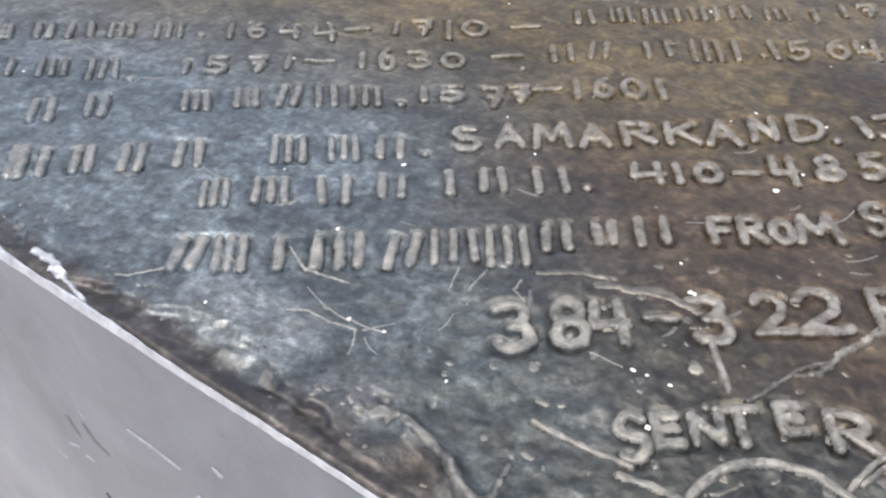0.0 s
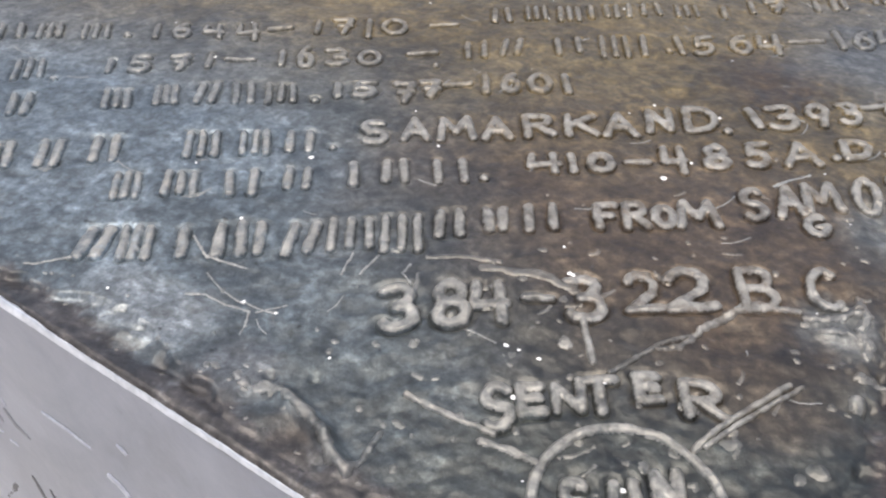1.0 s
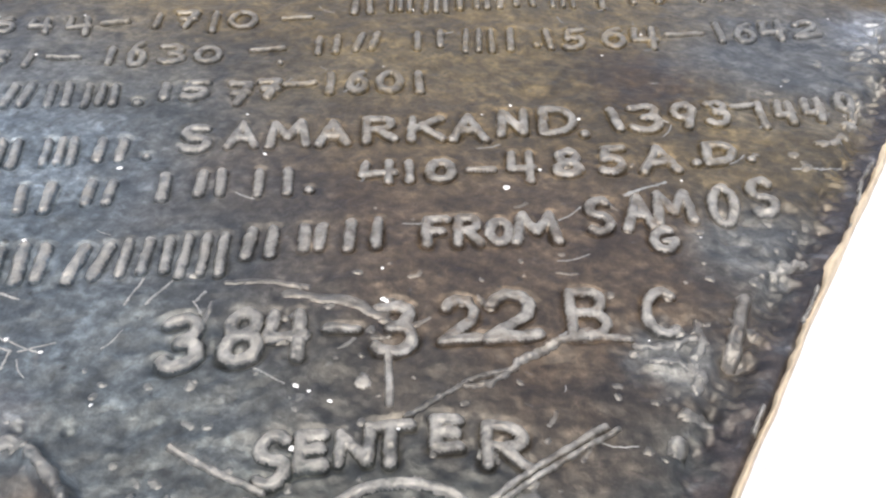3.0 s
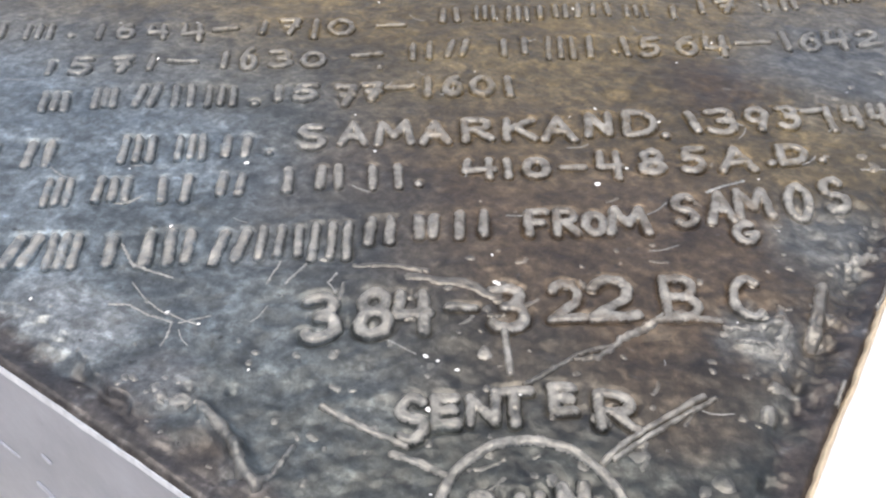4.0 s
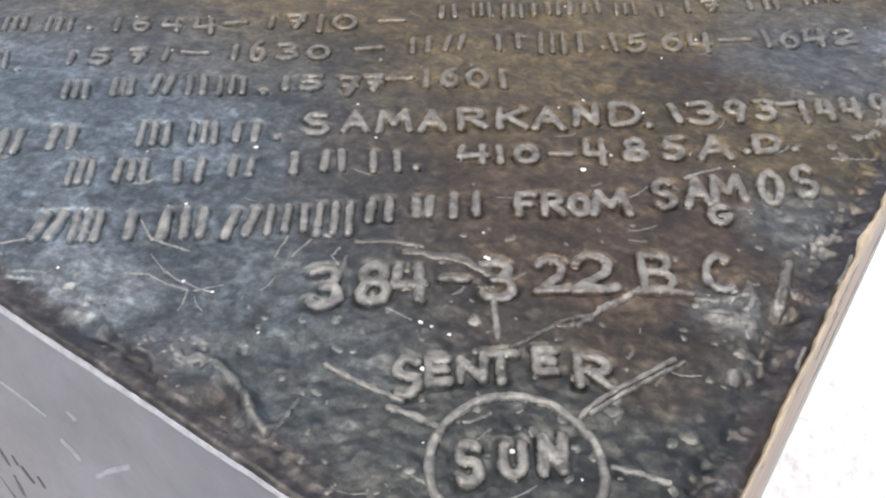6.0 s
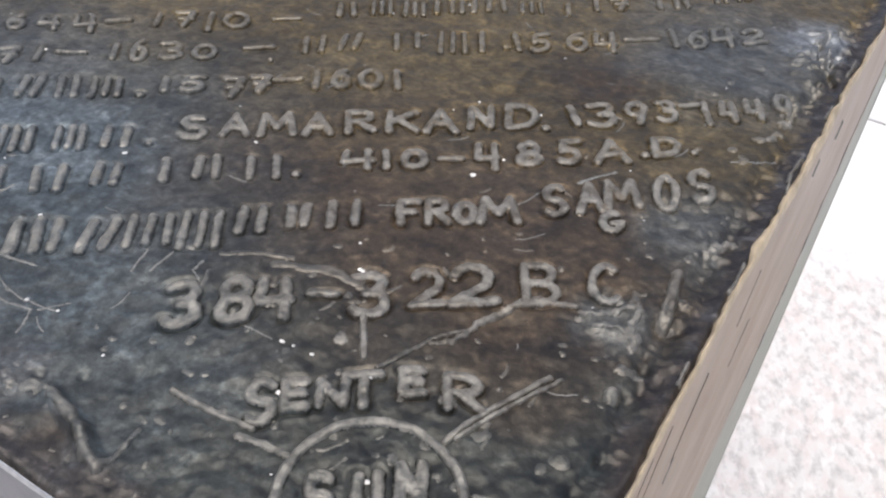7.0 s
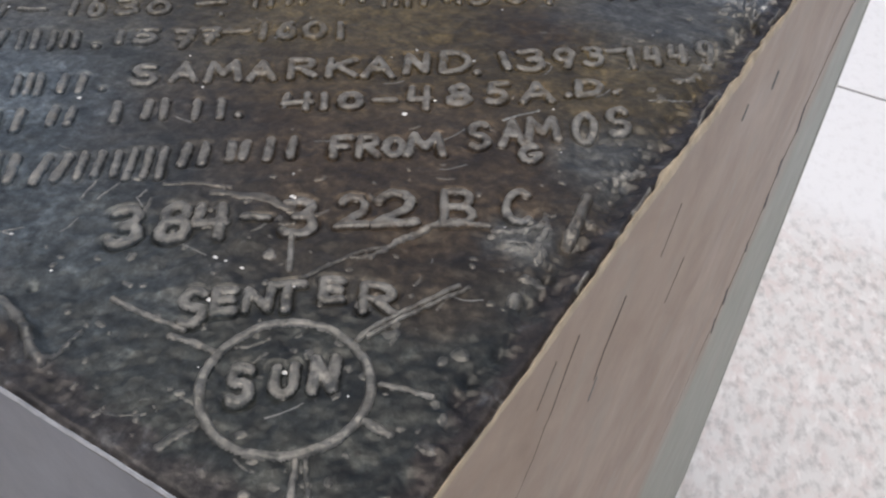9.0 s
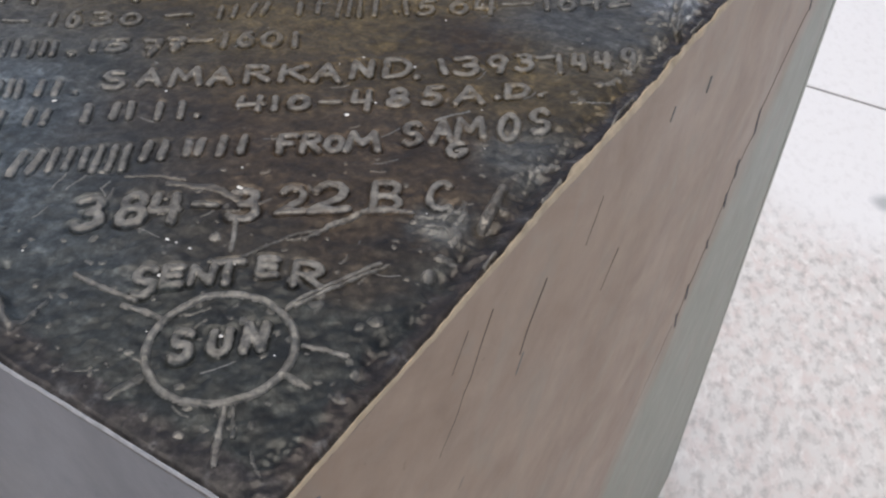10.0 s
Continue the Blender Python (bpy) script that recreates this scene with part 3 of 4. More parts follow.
row("-", 14.8, [(-151.6, 146.1, 10.1, 5.7, 118)], mat=WORN_MID, radius=0.90)
row("1630", 23.4, [(-134.2, 149.4, 2.5, 11.6, 108), (-127.3, 150.8, 5.7, 14.9, 110), (-118.8, 155.0, 8.8, 12.1, 109), (-108.2, 158.7, 8.9, 10.9, 108)], mat=WORN_MID, radius=1.14)
row("-.", 29.4, [(-92.8, 169.0, 11.2, 7.5, 109), (-83.7, 165.5, 4.7, 6.4, 106)], mat=WORN_MID, radius=0.90)
row("{/!![!.", 23.4, [(-73.6, 175.8, 10.8, 13.6, 105), (-61.8, 181.2, 9.8, 12.4, 104), (-43.9, 187.2, 6.1, 12.5, 103), (-36.8, 192.1, 5.3, 12.3, 102), (-26.0, 191.1, 11.3, 17.9, 101), (-12.5, 197.9, 3.8, 15.5, 100), (-3.3, 203.5, 1.7, 4.4, 99)], mat=WORN_MID, radius=1.20)
row("1564", 23.3, [(1.3, 203.6, 2.7, 12.7, 107), (6.0, 204.1, 9.2, 13.8, 98), (19.3, 209.6, 9.5, 14.9, 97), (30.0, 212.1, 10.1, 15.8, 97)], mat=WORN_MID, radius=1.20)
row("-", 22.2, [(40.9, 222.8, 14.2, 8.4, 95)], mat=WORN_MID, radius=0.96)
row("1642", 24.2, [(59.7, 227.5, 3.0, 14.7, 100), (65.7, 229.0, 8.7, 14.4, 96), (75.4, 233.3, 9.6, 15.1, 95), (86.6, 239.6, 10.9, 12.3, 94)], mat=WORN_MID, radius=1.14)
row("|(", 24.5, [(-216.5, 85.6, 8.8, 13.7, 116), (-202.2, 92.2, 8.2, 14.5, 114)], mat=WORN_MID)
row("[[/|[.", 22.7, [(-175.7, 105.5, 8.5, 12.9, 114), (-161.8, 113.1, 7.6, 12.5, 113), (-150.3, 117.6, 9.2, 13.3, 112), (-138.9, 121.5, 8.5, 13.0, 111), (-128.1, 124.4, 10.2, 12.6, 110), (-114.6, 129.9, 3.3, 4.5, 109)], mat=WORN_MID)
row("1577", 22.7, [(-108.2, 134.7, 2.6, 9.3, 107), (-102.9, 135.6, 9.8, 11.1, 108), (-88.2, 137.2, 7.8, 13.5, 107), (-81.1, 143.4, 7.8, 11.6, 106)], mat=WORN_MID)
row("-", 26.2, [(-74.8, 150.9, 10.2, 5.9, 107)], mat=WORN_MID, radius=0.96)
row("1601", 22.6, [(-62.2, 152.1, 3.6, 11.8, 104), (-55.8, 154.0, 7.0, 12.6, 104), (-47.0, 156.7, 8.7, 13.0, 103), (-35.8, 160.5, 4.0, 13.5, 104)], mat=WORN_MID)
row("|!|{|", 23.6, [(-203.6, 58.6, 4.8, 15.5, 115), (-197.4, 61.5, 4.4, 13.5, 114), (-189.2, 66.2, 7.0, 12.8, 114), (-176.5, 70.4, 8.2, 14.6, 113), (-163.5, 77.0, 9.3, 13.6, 112)])
row("[[{.", 21.8, [(-138.7, 88.3, 10.3, 14.3, 111), (-123.5, 94.2, 9.0, 13.5, 110), (-111.3, 99.6, 10.9, 11.8, 109), (-99.2, 105.0, 2.9, 4.1, 108)])
row("SAMARKAND.", 21.9, [(-90.9, 110.5, 8.8, 12.9, 107), (-79.1, 115.6, 8.9, 12.7, 107), (-68.5, 119.7, 11.5, 12.2, 106), (-55.4, 124.3, 9.3, 11.6, 105), (-43.5, 128.7, 10.0, 13.0, 104), (-31.1, 132.8, 10.9, 12.8, 103), (-18.9, 137.1, 10.7, 13.9, 102), (-6.4, 144.1, 9.4, 13.5, 100), (5.4, 147.9, 12.0, 14.7, 100), (17.4, 150.5, 2.7, 4.5, 99)])
row("1393", 21.8, [(27.8, 156.7, 2.3, 12.0, 111), (31.0, 156.6, 11.9, 14.6, 97), (43.3, 161.6, 9.3, 14.9, 94), (54.2, 167.0, 8.5, 13.9, 96)])
row("-", 24.9, [(61.2, 176.8, 8.2, 6.7, 86)], radius=1.08)
row("1449", 22.2, [(70.6, 170.5, 4.4, 14.9, 100), (76.7, 174.2, 6.3, 14.1, 96), (85.1, 178.3, 7.4, 14.7, 95), (95.4, 182.3, 7.6, 17.3, 94)], radius=1.26)
row("[[({!|:.", 21.2, [(-147.5, 62.6, 7.8, 13.1, 112), (-135.0, 68.7, 9.6, 12.0, 111), (-119.7, 73.4, 11.2, 12.8, 110), (-104.3, 81.3, 9.6, 11.5, 109), (-89.4, 88.0, 7.7, 11.7, 108), (-78.9, 92.7, 9.1, 11.0, 107), (-63.8, 96.8, 9.8, 12.7, 106), (-51.8, 102.8, 2.9, 3.8, 105)])
row("410", 21.3, [(-38.5, 109.0, 10.5, 10.6, 104), (-27.3, 113.7, 3.3, 9.6, 103), (-21.4, 115.1, 8.4, 10.4, 102)])
row("-", 20.4, [(-11.3, 121.3, 8.3, 5.1, 98)], radius=1.14)
row("485", 21.3, [(0.1, 121.2, 8.5, 15.0, 100), (12.2, 127.6, 8.6, 13.2, 99), (24.1, 132.0, 9.1, 13.3, 98)])
row("A.D.", 21.3, [(36.0, 136.1, 11.6, 12.8, 98), (50.1, 144.1, 2.6, 4.2, 96), (53.0, 145.3, 10.8, 11.0, 96), (65.8, 150.3, 2.3, 4.3, 95)])
row("/[!:!/[", 22.3, [(-143.3, 37.4, 9.2, 13.3, 110), (-132.5, 39.5, 8.5, 14.6, 110), (-119.5, 45.6, 3.5, 11.3, 109), (-110.3, 48.8, 7.8, 13.4, 108), (-103.6, 51.9, 8.5, 12.4, 107), (-93.9, 54.1, 10.6, 13.3, 107), (-82.9, 58.7, 12.6, 13.9, 106)], radius=1.44)
row("[", 22.2, [(-69.2, 61.5, 11.4, 16.9, 105)], radius=1.50)
row("|(:", 22.3, [(-57.7, 72.4, 9.3, 11.8, 104), (-45.4, 77.8, 7.5, 11.5, 103), (-34.4, 81.3, 9.2, 13.0, 102)], radius=1.38)
row("FROM", 20.5, [(-16.3, 88.5, 7.0, 11.2, 102), (-8.6, 90.6, 7.4, 12.0, 102), (-0.8, 93.2, 7.0, 10.4, 101), (6.2, 95.3, 11.7, 12.5, 101)])
row("SAMOS", 24.0, [(23.6, 104.2, 7.6, 15.3, 99), (33.0, 108.6, 8.2, 15.0, 98), (40.8, 112.9, 11.2, 14.2, 98), (55.5, 117.4, 8.0, 16.8, 97), (65.7, 122.7, 8.5, 17.7, 96)])
row("G", 22.8, [(39.9, 100.9, 7.5, 9.9, 98)], radius=1.32, name="raised_mark")
row("384", 19.8, [(-61.2, 34.1, 9.9, 15.5, 106), (-49.0, 37.9, 9.7, 16.7, 105), (-40.1, 41.8, 9.5, 15.0, 105)], radius=1.44, rise=0.95)
row("-", 15.7, [(-29.6, 52.3, 7.5, 4.2, 102)], radius=1.32)
row("322", 19.8, [(-18.7, 49.6, 10.7, 16.2, 103), (-5.1, 55.9, 10.2, 15.3, 102), (4.3, 58.8, 13.6, 16.3, 102)], radius=1.38)
row("BC", 19.0, [(22.4, 65.4, 10.4, 16.0, 101), (39.3, 70.7, 9.5, 15.4, 99)], radius=1.20)
row("SENTE", 19.1, [(-31.2, 11.8, 7.8, 12.4, 105), (-24.7, 17.1, 6.8, 9.2, 104), (-17.4, 19.7, 7.9, 8.5, 104), (-11.3, 21.2, 8.7, 10.4, 103), (-0.6, 27.9, 6.9, 8.2, 103)], radius=1.26)
row("R", 9.2, [(9.8, 26.8, 9.8, 11.2, 102)], radius=1.26)
row("SUN", 21.5, [(-11.2, -7.9, 6.6, 12.1, 103), (-2.2, -3.2, 6.3, 9.3, 103), (5.9, 0.1, 6.8, 10.8, 103)], radius=1.38)
row("17", 24.2, [(27.0, 250.0, 3.0, 11.5, 97), (34.0, 253.0, 9.0, 11.5, 97)], mat=WORN_MID, radius=1.14)
row("!|", 24.2, [(52.0, 261.0, 5.0, 10.5, 96), (60.0, 264.0, 8.0, 10.5, 96)], mat=WORN_MID, radius=1.14)
row("||", 24.2, [(76.8, 275.0, 7.0, 10.0, 95), (86.0, 279.0, 7.0, 10.0, 95)], mat=WORN_MID, radius=1.14)

# top plate: finely cast where it is written on, plain beyond
FINE = 0.00062
NS, NT = int(0.345 / FINE), int(0.39 / FINE)
s_line = np.concatenate([np.arange(NS) * FINE, np.linspace(NS * FINE, LEFT_LEN, 40)])
t_line = np.concatenate([np.arange(NT) * FINE, np.linspace(NT * FINE, RIGHT_LEN, 40)])
S, T = np.meshgrid(s_line, t_line, indexing="ij")
X = CX + A_LEFT.x * S + B_RIGHT.x * T
Y = CY + A_LEFT.y * S + B_RIGHT.y * T
Z = TOP + relief(X, Y)
ns, nt = S.shape
# each character stands in a shallow groove, as cast lettering does
groove = np.zeros(S.shape)
for kind, lines, radius, rise, mat, label in JOBS:
    corners = [st(x, y) for line in lines for x, y in line]
    pad = radius * 3
    i0, i1 = np.searchsorted(s_line, (min(c[0] for c in corners) - pad, max(c[0] for c in corners) + pad))
    j0, j1 = np.searchsorted(t_line, (min(c[1] for c in corners) - pad, max(c[1] for c in corners) + pad))
    if i1 <= i0 or j1 <= j0:
        continue
    wx, wy = X[i0:i1, j0:j1], Y[i0:i1, j0:j1]
    d = np.full(wx.shape, 9.0)
    for line in lines:
        for (ax, ay), (bx, by) in zip(line[:-1], line[1:]) if len(line) > 1 else [(line[0], line[0])]:
            d = np.minimum(d, segment_distance(wx, wy, ax, ay, bx, by))
    groove[i0:i1, j0:j1] = np.maximum(groove[i0:i1, j0:j1], step(radius * 2.3, radius * 1.15, d))
Z = Z - 0.0006 * groove * (1 + 0.6 * value_noise(X, Y, 120, 77.0))
# the outer edge wanders a little, as a worn casting does
wave_r = edge_wave(T) * step(0.006, 0.0, S)
X, Y = X - A_LEFT.x * wave_r, Y - A_LEFT.y * wave_r
plate_verts = np.stack([X.ravel(), Y.ravel(), Z.ravel()], 1)
ids = np.arange(ns * nt).reshape(ns, nt)
plate_faces = np.stack([ids[:-1, :-1].ravel(), ids[:-1, 1:].ravel(), ids[1:, 1:].ravel(), ids[1:, :-1].ravel()], 1)[:, ::-1]
rim = np.concatenate([ids[:, 0], ids[-1, 1:], ids[-2::-1, -1], ids[0, -2:0:-1]])
low = plate_verts[rim].copy()
low[:, 2] = TOP - 0.0028
plate_faces = [tuple(f) for f in plate_faces.tolist()]
k = len(plate_verts)
for i in range(len(rim)):
    j = (i + 1) % len(rim)
    plate_faces.append((int(rim[i]), int(rim[j]), k + j, k + i))
plate = part("top_plate", np.concatenate([plate_verts, low]), plate_faces, BRONZE, block, "dark brown cast bronze top with sheen painted blue-grey and golden, scratched and pitted")


def bare_edge(name, along, width, mat, label, length, seed, out, drop):
    """A ragged strip of bare metal worn along an edge of the top."""
    n = int(length / 0.0009)
    verts, faces = [], []
    rows = 7
    for i in range(n + 1):
        q = i * length / n
        wob = float(fractal(q, seed, 60, 4, seed, 0.65))
        base = width(q) if callable(width) else width
        edge = float(edge_wave(q)) if along == "right" else 0.0
        wd = max(0.0006, base * (1 + 0.6 * wob))
        for j in range(rows):
            f = j / (rows - 1)
            inward = -out + (wd + out * 0.5) * f
            lift = 0.0009 * math.sin(math.pi * min(1, f * 1.25)) - drop * (0.4 + 0.6 * float(step(0.06, 0.16, q))) * max(0, 0.35 - f) / 0.35 - 0.0016 * max(0, f - 0.8) / 0.2
            p = at(inward - edge, q) if along == "right" else at(q, inward)
            h = float(relief(*(at(max(0.0022, inward), max(q, 0.0022)) if along == "right" else at(max(q, 0.0022), max(0.0022, inward))).xy))
            verts.append((p.x, p.y, TOP + h + lift + 0.00012 * float(value_noise(q, f, 700, seed))))
    for i in range(n):
        for j in range(rows - 1):
            a = i * rows + j
            quad = (a, a + rows, a + rows + 1, a + 1)
            faces.append(quad if along == "left" else quad[::-1])
    return part(name, verts, faces, mat, plate, label)


bare_edge("worn_edge", "right", lambda q: 0.0006 + 0.0015 * step(0.05, 0.16, q), GOLD, "ragged edge worn to bare golden metal", 0.60, 3.0, 0.0009, 0.0020)
bare_edge("worn_edge", "left", lambda q: 0.0004 + 0.0018 * step(0.15, 0.22, q), SILVER, "pale bare metal along the edge", 0.60, 6.0, 0.0006, 0.0014)

for kind, lines, radius, rise, mat, label in JOBS:
    verts, faces, low = ridge_mesh(lines, radius, rise, seed=len(letters) * 1.7, sink=0.0014, sides=True)
    verts[:, 2] += TOP
    letters.append(part(kind, verts, faces, mat, plate, label, flank=(BRONZE, low)))

# sun circle and its rays
raised("sun_circle", [curve_points(0.7, 0.9, 19.0, 19.3, 0, 360, 48)], 1.2, 1.5, WORN, "raised ring round the middle word", 0.07)
raised("sun_ray", [[(-49, 17), (-37.8, 13.7), (-28.4, 11.8)]], 0.75, 1.1, WORN, "", 0.25)
raised("sun_ray", [[(-30.4, 9.2), (-24, 8.3), (-18.5, 6.7)]], 1.0, 1.1, WORN, "", 0.25)
raised("sun_ray", [[(12.2, 18.5), (18.1, 26.9), (32.3, 42.6)]], 0.8, 1.3, WORN, "", 0.2)
raised("sun_ray", [[(14.6, 19.8), (24, 31.0), (35.0, 42.6)]], 0.65, 1.2, WORN, "", 0.2)
raised("sun_ray", [[(21.2, 6.5), (26, 6.4), (33.2, 5.4)]], 0.8, 1.1, WORN)
raised("sun_ray", [[(20.3, -4.6), (26.4, -6.4)]], 1.1, 1.2, WORN, "", 0.3)
raised("sun_ray", [[(9.2, -18.0), (10.5, -24), (13.0, -34.0)]], 0.9, 1.1, WORN, "", 0.25)
raised("sun_ray", [[(11.2, -17.5), (14.4, -25.7)]], 0.7, 0.9, WORN_SOFT, "", 0.25)
raised("sun_ray", [[(-14.6, -13.7), (-19.3, -20.7)]], 1.1, 0.8, WORN_SOFT, "", 0.4)
raised("raised_mark", [[(-14.9, 50.8), (-12.6, 43), (-10.9, 37.1)]], 0.9, 1.2, WORN)
raised("raised_dot", [[(-17.7, 41.8)]], 1.7, 0.8, WORN)
raised("raised_line", [[(-6.9, 34.9), (-1.5, 41), (3.2, 47.4), (11.5, 53.3)]], 0.6, 0.9, WORN_SOFT, "", 0.5)
raised("raised_line", [[(11.5, 53.3), (13, 56.5), (15.5, 59.1), (21.2, 64.8), (27, 67.5), (36.0, 69.6)]], 0.9, 1.3, WORN, "", 0.4)
raised("raised_line", [[(3.2, 46.0), (8, 48.0), (11.5, 53)]], 0.8, 0.8, WORN_SOFT, "", 0.5)
raised("raised_line", [[(38, 67.0), (44, 68.6), (50, 72.5)]], 1.1, 1.1, WORN_SOFT, "", 0.7)
raised("raised_line", [[(41, 63.5), (47, 65.0), (51, 62.0)]], 0.8, 0.9, WORN_SOFT, "", 0.7)
raised("raised_line", [[(50.5, 78), (51.5, 71), (49.8, 66), (50.8, 58)]], 1.0, 1.0, WORN_SOFT, "", 0.8)
raised("raised_lump", [[(46.8, 40.8), (47.2, 42.2)]], 1.9, 1.6, WORN)
raised("raised_lump", [[(48.4, 50.2), (48.8, 51.2)]], 1.4, 1.1, WORN_SOFT, "", 0.5)
raised("raised_bar", [[(61.5, 88.5), (60.0, 78), (58.2, 68.5)]], 1.7, 2.6, WORN_MID, "smooth grey upright bar", 0.15)
raised("raised_line", [[(-56.5, 63.3), (-46, 66.2), (-38.4, 66.7)]], 0.8, 0.5, WORN_SOFT, "", 0.3)
raised("raised_line", [[(-42, 63.5), (-30, 64.5), (-19.2, 62.3)]], 1.4, 0.5, WORN_SOFT, "", 0.4)

raised("raised_mark", [[(-74, 10.2), (-67.5, 6.0), (-63.3, 2.3), (-58.6, -3.3), (-54.7, -5.5)]], 1.3, 1.0, WORN_SOFT, "", 0.45)
raised("raised_mark", [[(-54.7, -5.5), (-52.7, -2.0), (-51.3, 6.0)]], 0.8, 0.9, WORN_SOFT, "", 0.4)
raised("torn_ridge", [[(-86, 12), (-82, 10.5), (-76, 11)]], 1.3, 0.9, WORN_SOFT, "", 0.7)
raised("torn_ridge", [[(-176, 34.0), (-170, 32.0), (-165, 28.5)]], 1.0, 1.5, SILVER, "bright curled sliver of bare metal", 0.6)
raised("torn_ridge", [[(-168, 29.5), (-161, 26.0), (-156, 22.5)]], 0.9, 1.3, SILVER, "bright curled sliver of bare metal", 0.6)

raised("torn_lump", [[(119, 252), (124, 262)], [(116, 226), (119, 240)]], 1.9, 2.2, WORN_SOFT, "", 0.8)
raised("torn_lump", [[(96, 178.5), (99, 181)]], 1.5, 1.5, WORN, "", 0.6)
raised("torn_lump", [[(86.5, 165), (90, 166.5), (95, 171)]], 1.0, 1.3, WORN, "", 0.8)
raised("torn_lump", [[(70, 101), (73, 106), (77, 109)]], 1.3, 1.5, WORN, "", 0.7)
# thin flakes bent up along the golden edge
for flake in ([(75.0, 85.2), (77.6, 91.5), (79.6, 98.4)], [(88.0, 117), (89.6, 122.5), (91.9, 128.3)], [(94.3, 136.5), (96.5, 148), (101.1, 159.1)],
              [(112.5, 190), (115.3, 197)], [(124, 224), (126.5, 229), (129.2, 237)], [(62, 49), (64, 56)]):
    raised("bent_flake", [flake], 0.5, 2.0, WORN, "", 0.6)

# scratches with bright burrs, white specks that stand in for glints
for line, r in (([(-108.5, 42.9), (-103, 38.5), (-98.3, 36.2), (-95, 35)], 0.45), ([(-109.6, 33.9), (-105, 35.2), (-100, 33.8), (-92.7, 32.8)], 0.6),
                ([(-92.7, 32.8), (-91.6, 28), (-91.5, 24.9)], 0.5), ([(-95, 35.5), (-90, 34.2), (-87, 33.9)], 0.5), ([(-91, 33), (-85, 37.5)], 0.35),
                ([(-75.7, 50.9), (-75.7, 59.9)], 0.5), ([(-71.2, 52.0), (-68.9, 61.0)], 0.5), ([(-58, 52), (-61, 55), (-60, 59)], 0.5),
                ([(-41, 39.5), (-33, 37)], 0.4), ([(-143.5, 38), (-150, 33), (-153, 32.5)], 0.6), ([(-100, 47.5), (-112, 49), (-118, 55)], 0.6),
               
                ([(32, 124), (36.5, 128.5), (42.4, 133.3)], 0.8), ([(78, 150), (86, 152), (93, 157)], 0.5)):
    raised("scratch", [line], r * 0.6, 0.3, BURR, "", 0.6)
for x, y, r in ((-102.8, 99.6, 0.75), (0.2, 118.8, 0.9), (-109.6, 65.3, 0.6), (-67.8, 116.4, 0.6), (-7.9, 31.6, 0.8), (-19.4, 67.0, 0.7), (-20.6, 67.2, 0.6),
                (-23, 35.2, 0.5), (-28, 36.8, 0.5), (-31, 37.4, 0.6), (-95.5, 35.6, 0.6), (-86.5, 34, 0.6), (-18, 0.6, 0.7)):
    r *= 0.8
    raised("white_glint", [[(x, y), (x + 0.3, y + 0.1)]], r, 0.4, GLINT_WHITE, "", 0.35)


def scatter(name, count, mat, label, place, size, rise, lines=False):
    """Many small marks on the top in one mesh."""
    vs, fs, k = [], [], 0
    for _ in range(count):
        x, y = place()
        r = random.uniform(*size)
        if lines:
            a, n = random.choice((random.gauss(0.5, 0.5), random.gauss(-0.6, 0.4))), random.uniform(0.002, 0.009)
            line = [(x + n * q * math.cos(a + 0.3 * q), y + n * q * math.sin(a + 0.3 * q)) for q in (0, 0.33, 0.66, 1)]
        else:
            a = random.uniform(0, 6.3)
            line = [(x, y), (x + r * math.cos(a), y + r * math.sin(a))]
        v, f = ridge_mesh([line], r, rise * random.uniform(0.6, 1.2), grid=r / 2.2, rough=0.5, seed=_ * 0.37, sink=0.0002)
        v[:, 2] += TOP
        vs.append(v)
        fs.append(f + k)
        k += len(v)
    ob = part(name, np.concatenate(vs), np.concatenate(fs), mat, plate, label)
    tagged(ob, kind="stuff")
    letters.append(ob)


def anywhere():
    p = at(random.uniform(0.012, 0.33), random.uniform(0.012, 0.33))
    return p.x, p.y


def near_corner():
    p = at(abs(random.gauss(0.0, 0.07)) + 0.008, abs(random.gauss(0.0, 0.07)) + 0.006)
    return p.x, p.y


def by_right():
    p = at(0.010 + abs(random.gauss(0.0, 0.014)), random.uniform(0.06, 0.30))
    return p.x, p.y


def by_left():
    p = at(random.uniform(0.06, 0.26), 0.006 + abs(random.gauss(0.0, 0.008)))
    return p.x, p.y


scatter("hairline_scratch", 60, BURR, "fine bright scratches", anywhere, (0.00012, 0.0002), 0.0001, True)
scatter("hairline_scratch", 22, WORN_SOFT, "fine dull scratches", near_corner, (0.0003, 0.0005), 0.00018, True)
scatter("casting_grit", 120, WORN_SOFT, "rough casting grit", near_corner, (0.0003, 0.0009), 0.0003)
scatter("casting_grit", 55, WORN_SOFT, "rough pale casting grit", by_right, (0.0004, 0.0013), 0.0004)
scatter("casting_grit", 40, WORN_SOFT, "rough casting grit", by_left, (0.0002, 0.0006), 0.00025)
scatter("glint_dots", 40, GLINT_WHITE, "tiny white specks in place of glints", anywhere, (0.00018, 0.00034), 0.0002)


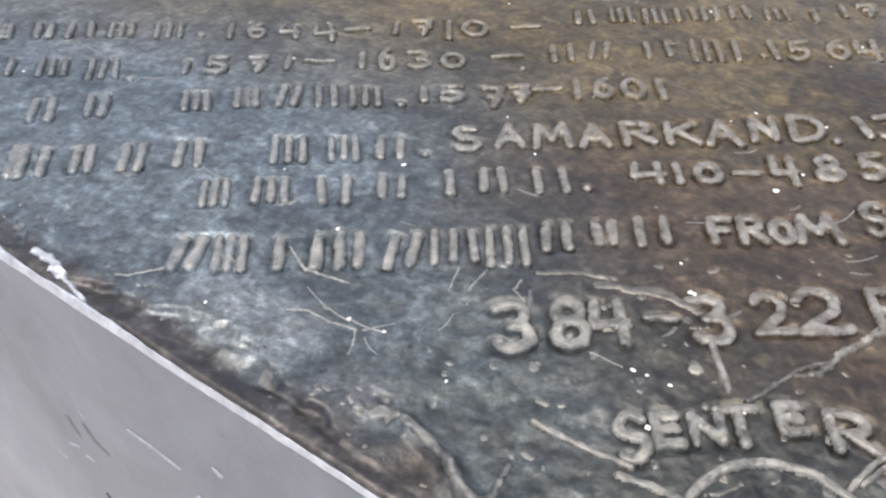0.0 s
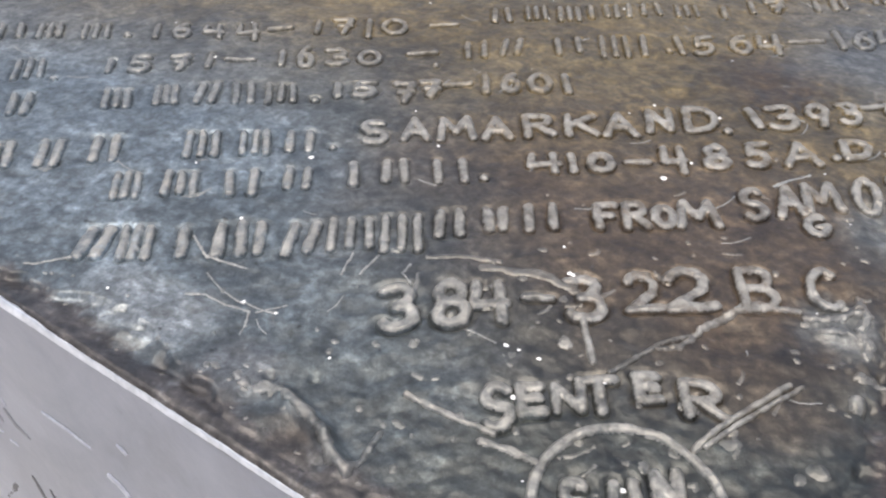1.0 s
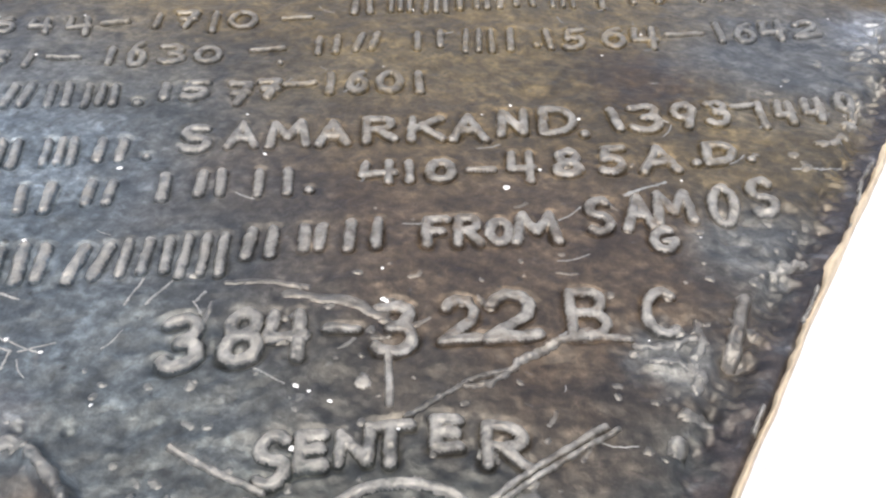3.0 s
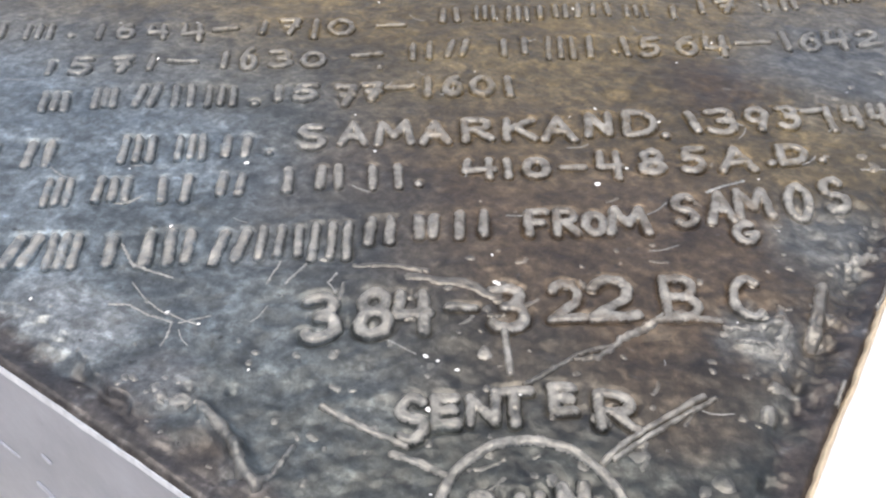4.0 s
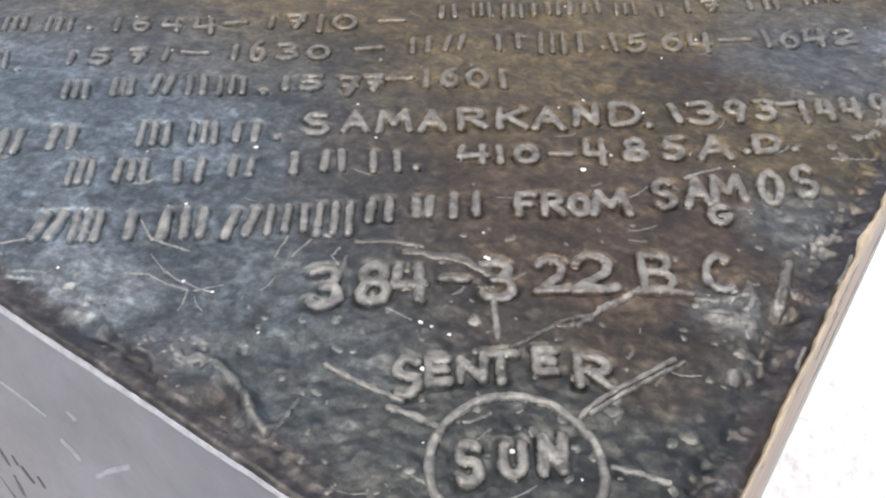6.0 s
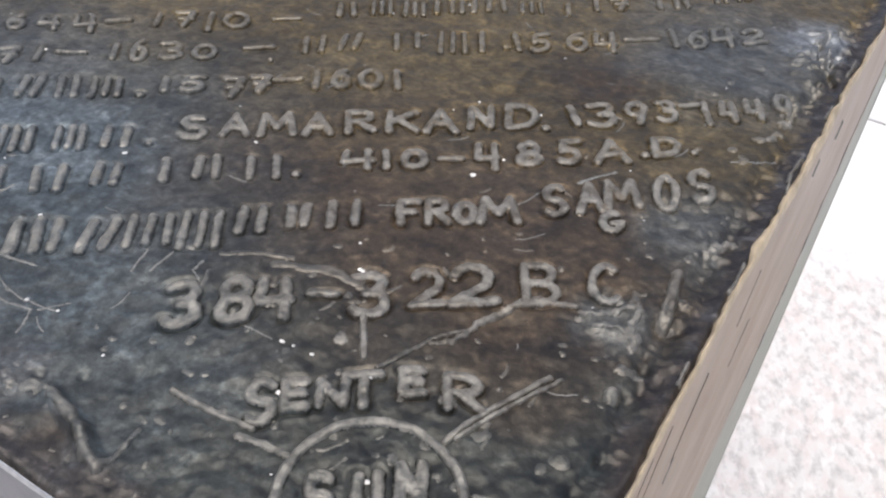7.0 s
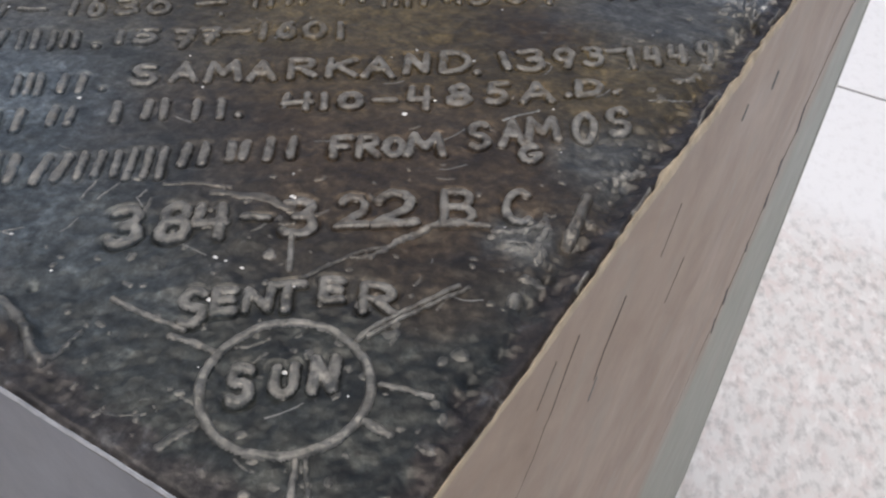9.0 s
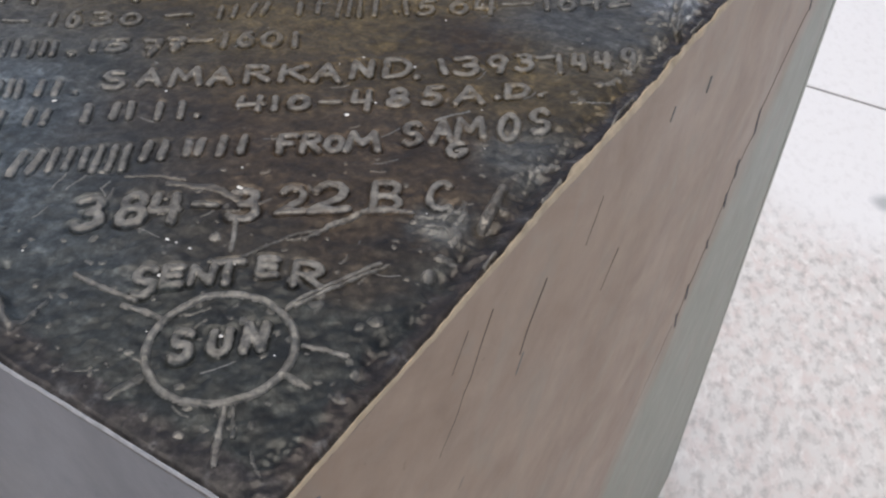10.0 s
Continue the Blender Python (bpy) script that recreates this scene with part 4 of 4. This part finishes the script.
def face_mark(which, name, line, radius, mat, rise=0.3, label=""):
    """A mark on a side; the line holds places along the top edge from the corner and depths below it, in millimetres."""
    pts = [[(a / 1000, d / 1000) for a, d in line]]
    v, f = ridge_mesh(pts, radius / 1000, rise / 1000, grid=max(0.00025, radius / 3500), rough=0.35, surface=None, seed=line[0][0], sink=0.0009)
    out = np.array(-A_LEFT if which == "right" else -B_RIGHT)
    run = np.array(B_RIGHT if which == "right" else A_LEFT)
    places = np.array((CX, CY, TOP)) + v[:, :1] * run + v[:, 1:2] * np.array((0, 0, -1.0)) + (v[:, 2:3] - 0.0002) * out
    f = f if which == "left" else f[:, ::-1]
    part(name, places, f, mat, right_side if which == "right" else left_side, label)


for line, r in (([(556, 172), (566, 196)], 2.4), ([(530, 206), (536, 220)], 3.0), ([(522, 230), (530, 246)], 2.4), ([(474, 290), (482, 308)], 2.2),
                ([(462, 312), (470, 330)], 1.8), ([(640, 110), (646, 122)], 1.6),
                ([(500, 262), (508, 274)], 1.4)):
    face_mark("right", "slit", line, r, GOUGE)
for line, r in (([(108, 22), (103, 31), (97, 44), (93.5, 47), (90, 55), (80, 66)], 0.45), ([(152, 42), (141, 58), (137, 68)], 0.6), ([(92, 18), (84, 30)], 0.3),
                ([(200, 34), (190, 52)], 0.3), ([(455, 318), (436, 331), (410, 356), (385, 372)], 0.7), ([(240, 88), (226, 104)], 0.35),
                ([(566, 196), (548, 200), (532, 212), (524, 232), (508, 258), (490, 284), (474, 300), (466, 322)], 0.5),
                ([(640, 122), (618, 132), (590, 150), (560, 172)], 0.45)):
    face_mark("right", "crack", line, r * 0.8, CRACK, 0.1)
for line, r in (([(343, 46), (341, 54)], 1.0), ([(282, 34), (279, 40)], 0.8), ([(140, 70), (136, 78)], 1.0), ([(100, 100), (97, 104)], 0.8)):
    face_mark("right", "pale_chip", line, r * 0.5, BURR, 0.2)
for line, r in (([(191, 41), (181, 41), (172, 42)], 0.5), ([(167, 50), (164, 50.5), (161, 53)], 1.1), ([(154, 56), (145, 46), (136, 37)], 0.7), ([(150, 70), (146, 72)], 0.6),
                ([(235, 82), (231, 83)], 0.5), ([(226, 72), (221, 70)], 0.4), ([(218, 72), (215, 72)], 0.6), ([(205, 92), (202, 94)], 0.5), ([(158, 31), (156, 32)], 0.6), ([(214, 50), (212, 52)], 0.4)):
    face_mark("left", "scratch", line, r, PALE, 0.2, "white scratch")
for line, r in (([(268, 162), (258, 137)], 0.9), ([(262, 151), (246, 127), (228, 102)], 0.9), ([(213, 87), (212, 91), (211, 95)], 0.8), ([(205, 87), (204, 90)], 0.6), ([(201, 90), (198, 94)], 0.8),
                ([(192, 88), (191, 91)], 0.6), ([(210, 102), (209, 111)], 0.8), ([(222, 112), (216, 122), (206, 130)], 0.8)):
    face_mark("left", "scribble", line, r * 1.5, GOUGE, 0.15, "black scribbled stroke")
for line, r in (([(214, 56), (211, 60), (206, 62)], 1.0), ([(222, 58), (219, 63)], 1.2)):
    face_mark("left", "smudge", line, r, SMUDGE, 0.05, "dull dark smudge")

# ---------------------------------------------------------------- paving slabs
def slab(s0, t0, s1, t1, mat, label=""):
    """A paving slab, squared to the block, with eased edges."""
    e, g = 0.004, 0.008
    verts, faces = [], []
    for inset, z in ((g, -0.02), (g, -e), (g + e, 0.0)):
        verts += [at(s, t, z) for s, t in ((s0 + inset, t0 + inset), (s0 + inset, t1 - inset), (s1 - inset, t1 - inset), (s1 - inset, t0 + inset))]
    for k in (0, 4):
        for i in range(4):
            j = (i + 1) % 4
            faces.append((k + j, k + i, k + 4 + i, k + 4 + j))
    faces.append((11, 10, 9, 8))
    return part("slab", verts, faces, mat, ground, label, smooth=False)


rows = [-6.9, -5.1, -3.3, -1.5, 2.30, 4.1, 5.9, 7.7, 9.5]
columns = [-8.8, -7.0, -5.2, -3.4, -1.6, 1.0, 2.8, 4.6, 6.4]
for t0, t1 in zip(rows[:-1], rows[1:]):
    for s0, s1 in zip(columns[:-1], columns[1:]):
        slab(s0, t0, s1, t1, GRANITE)
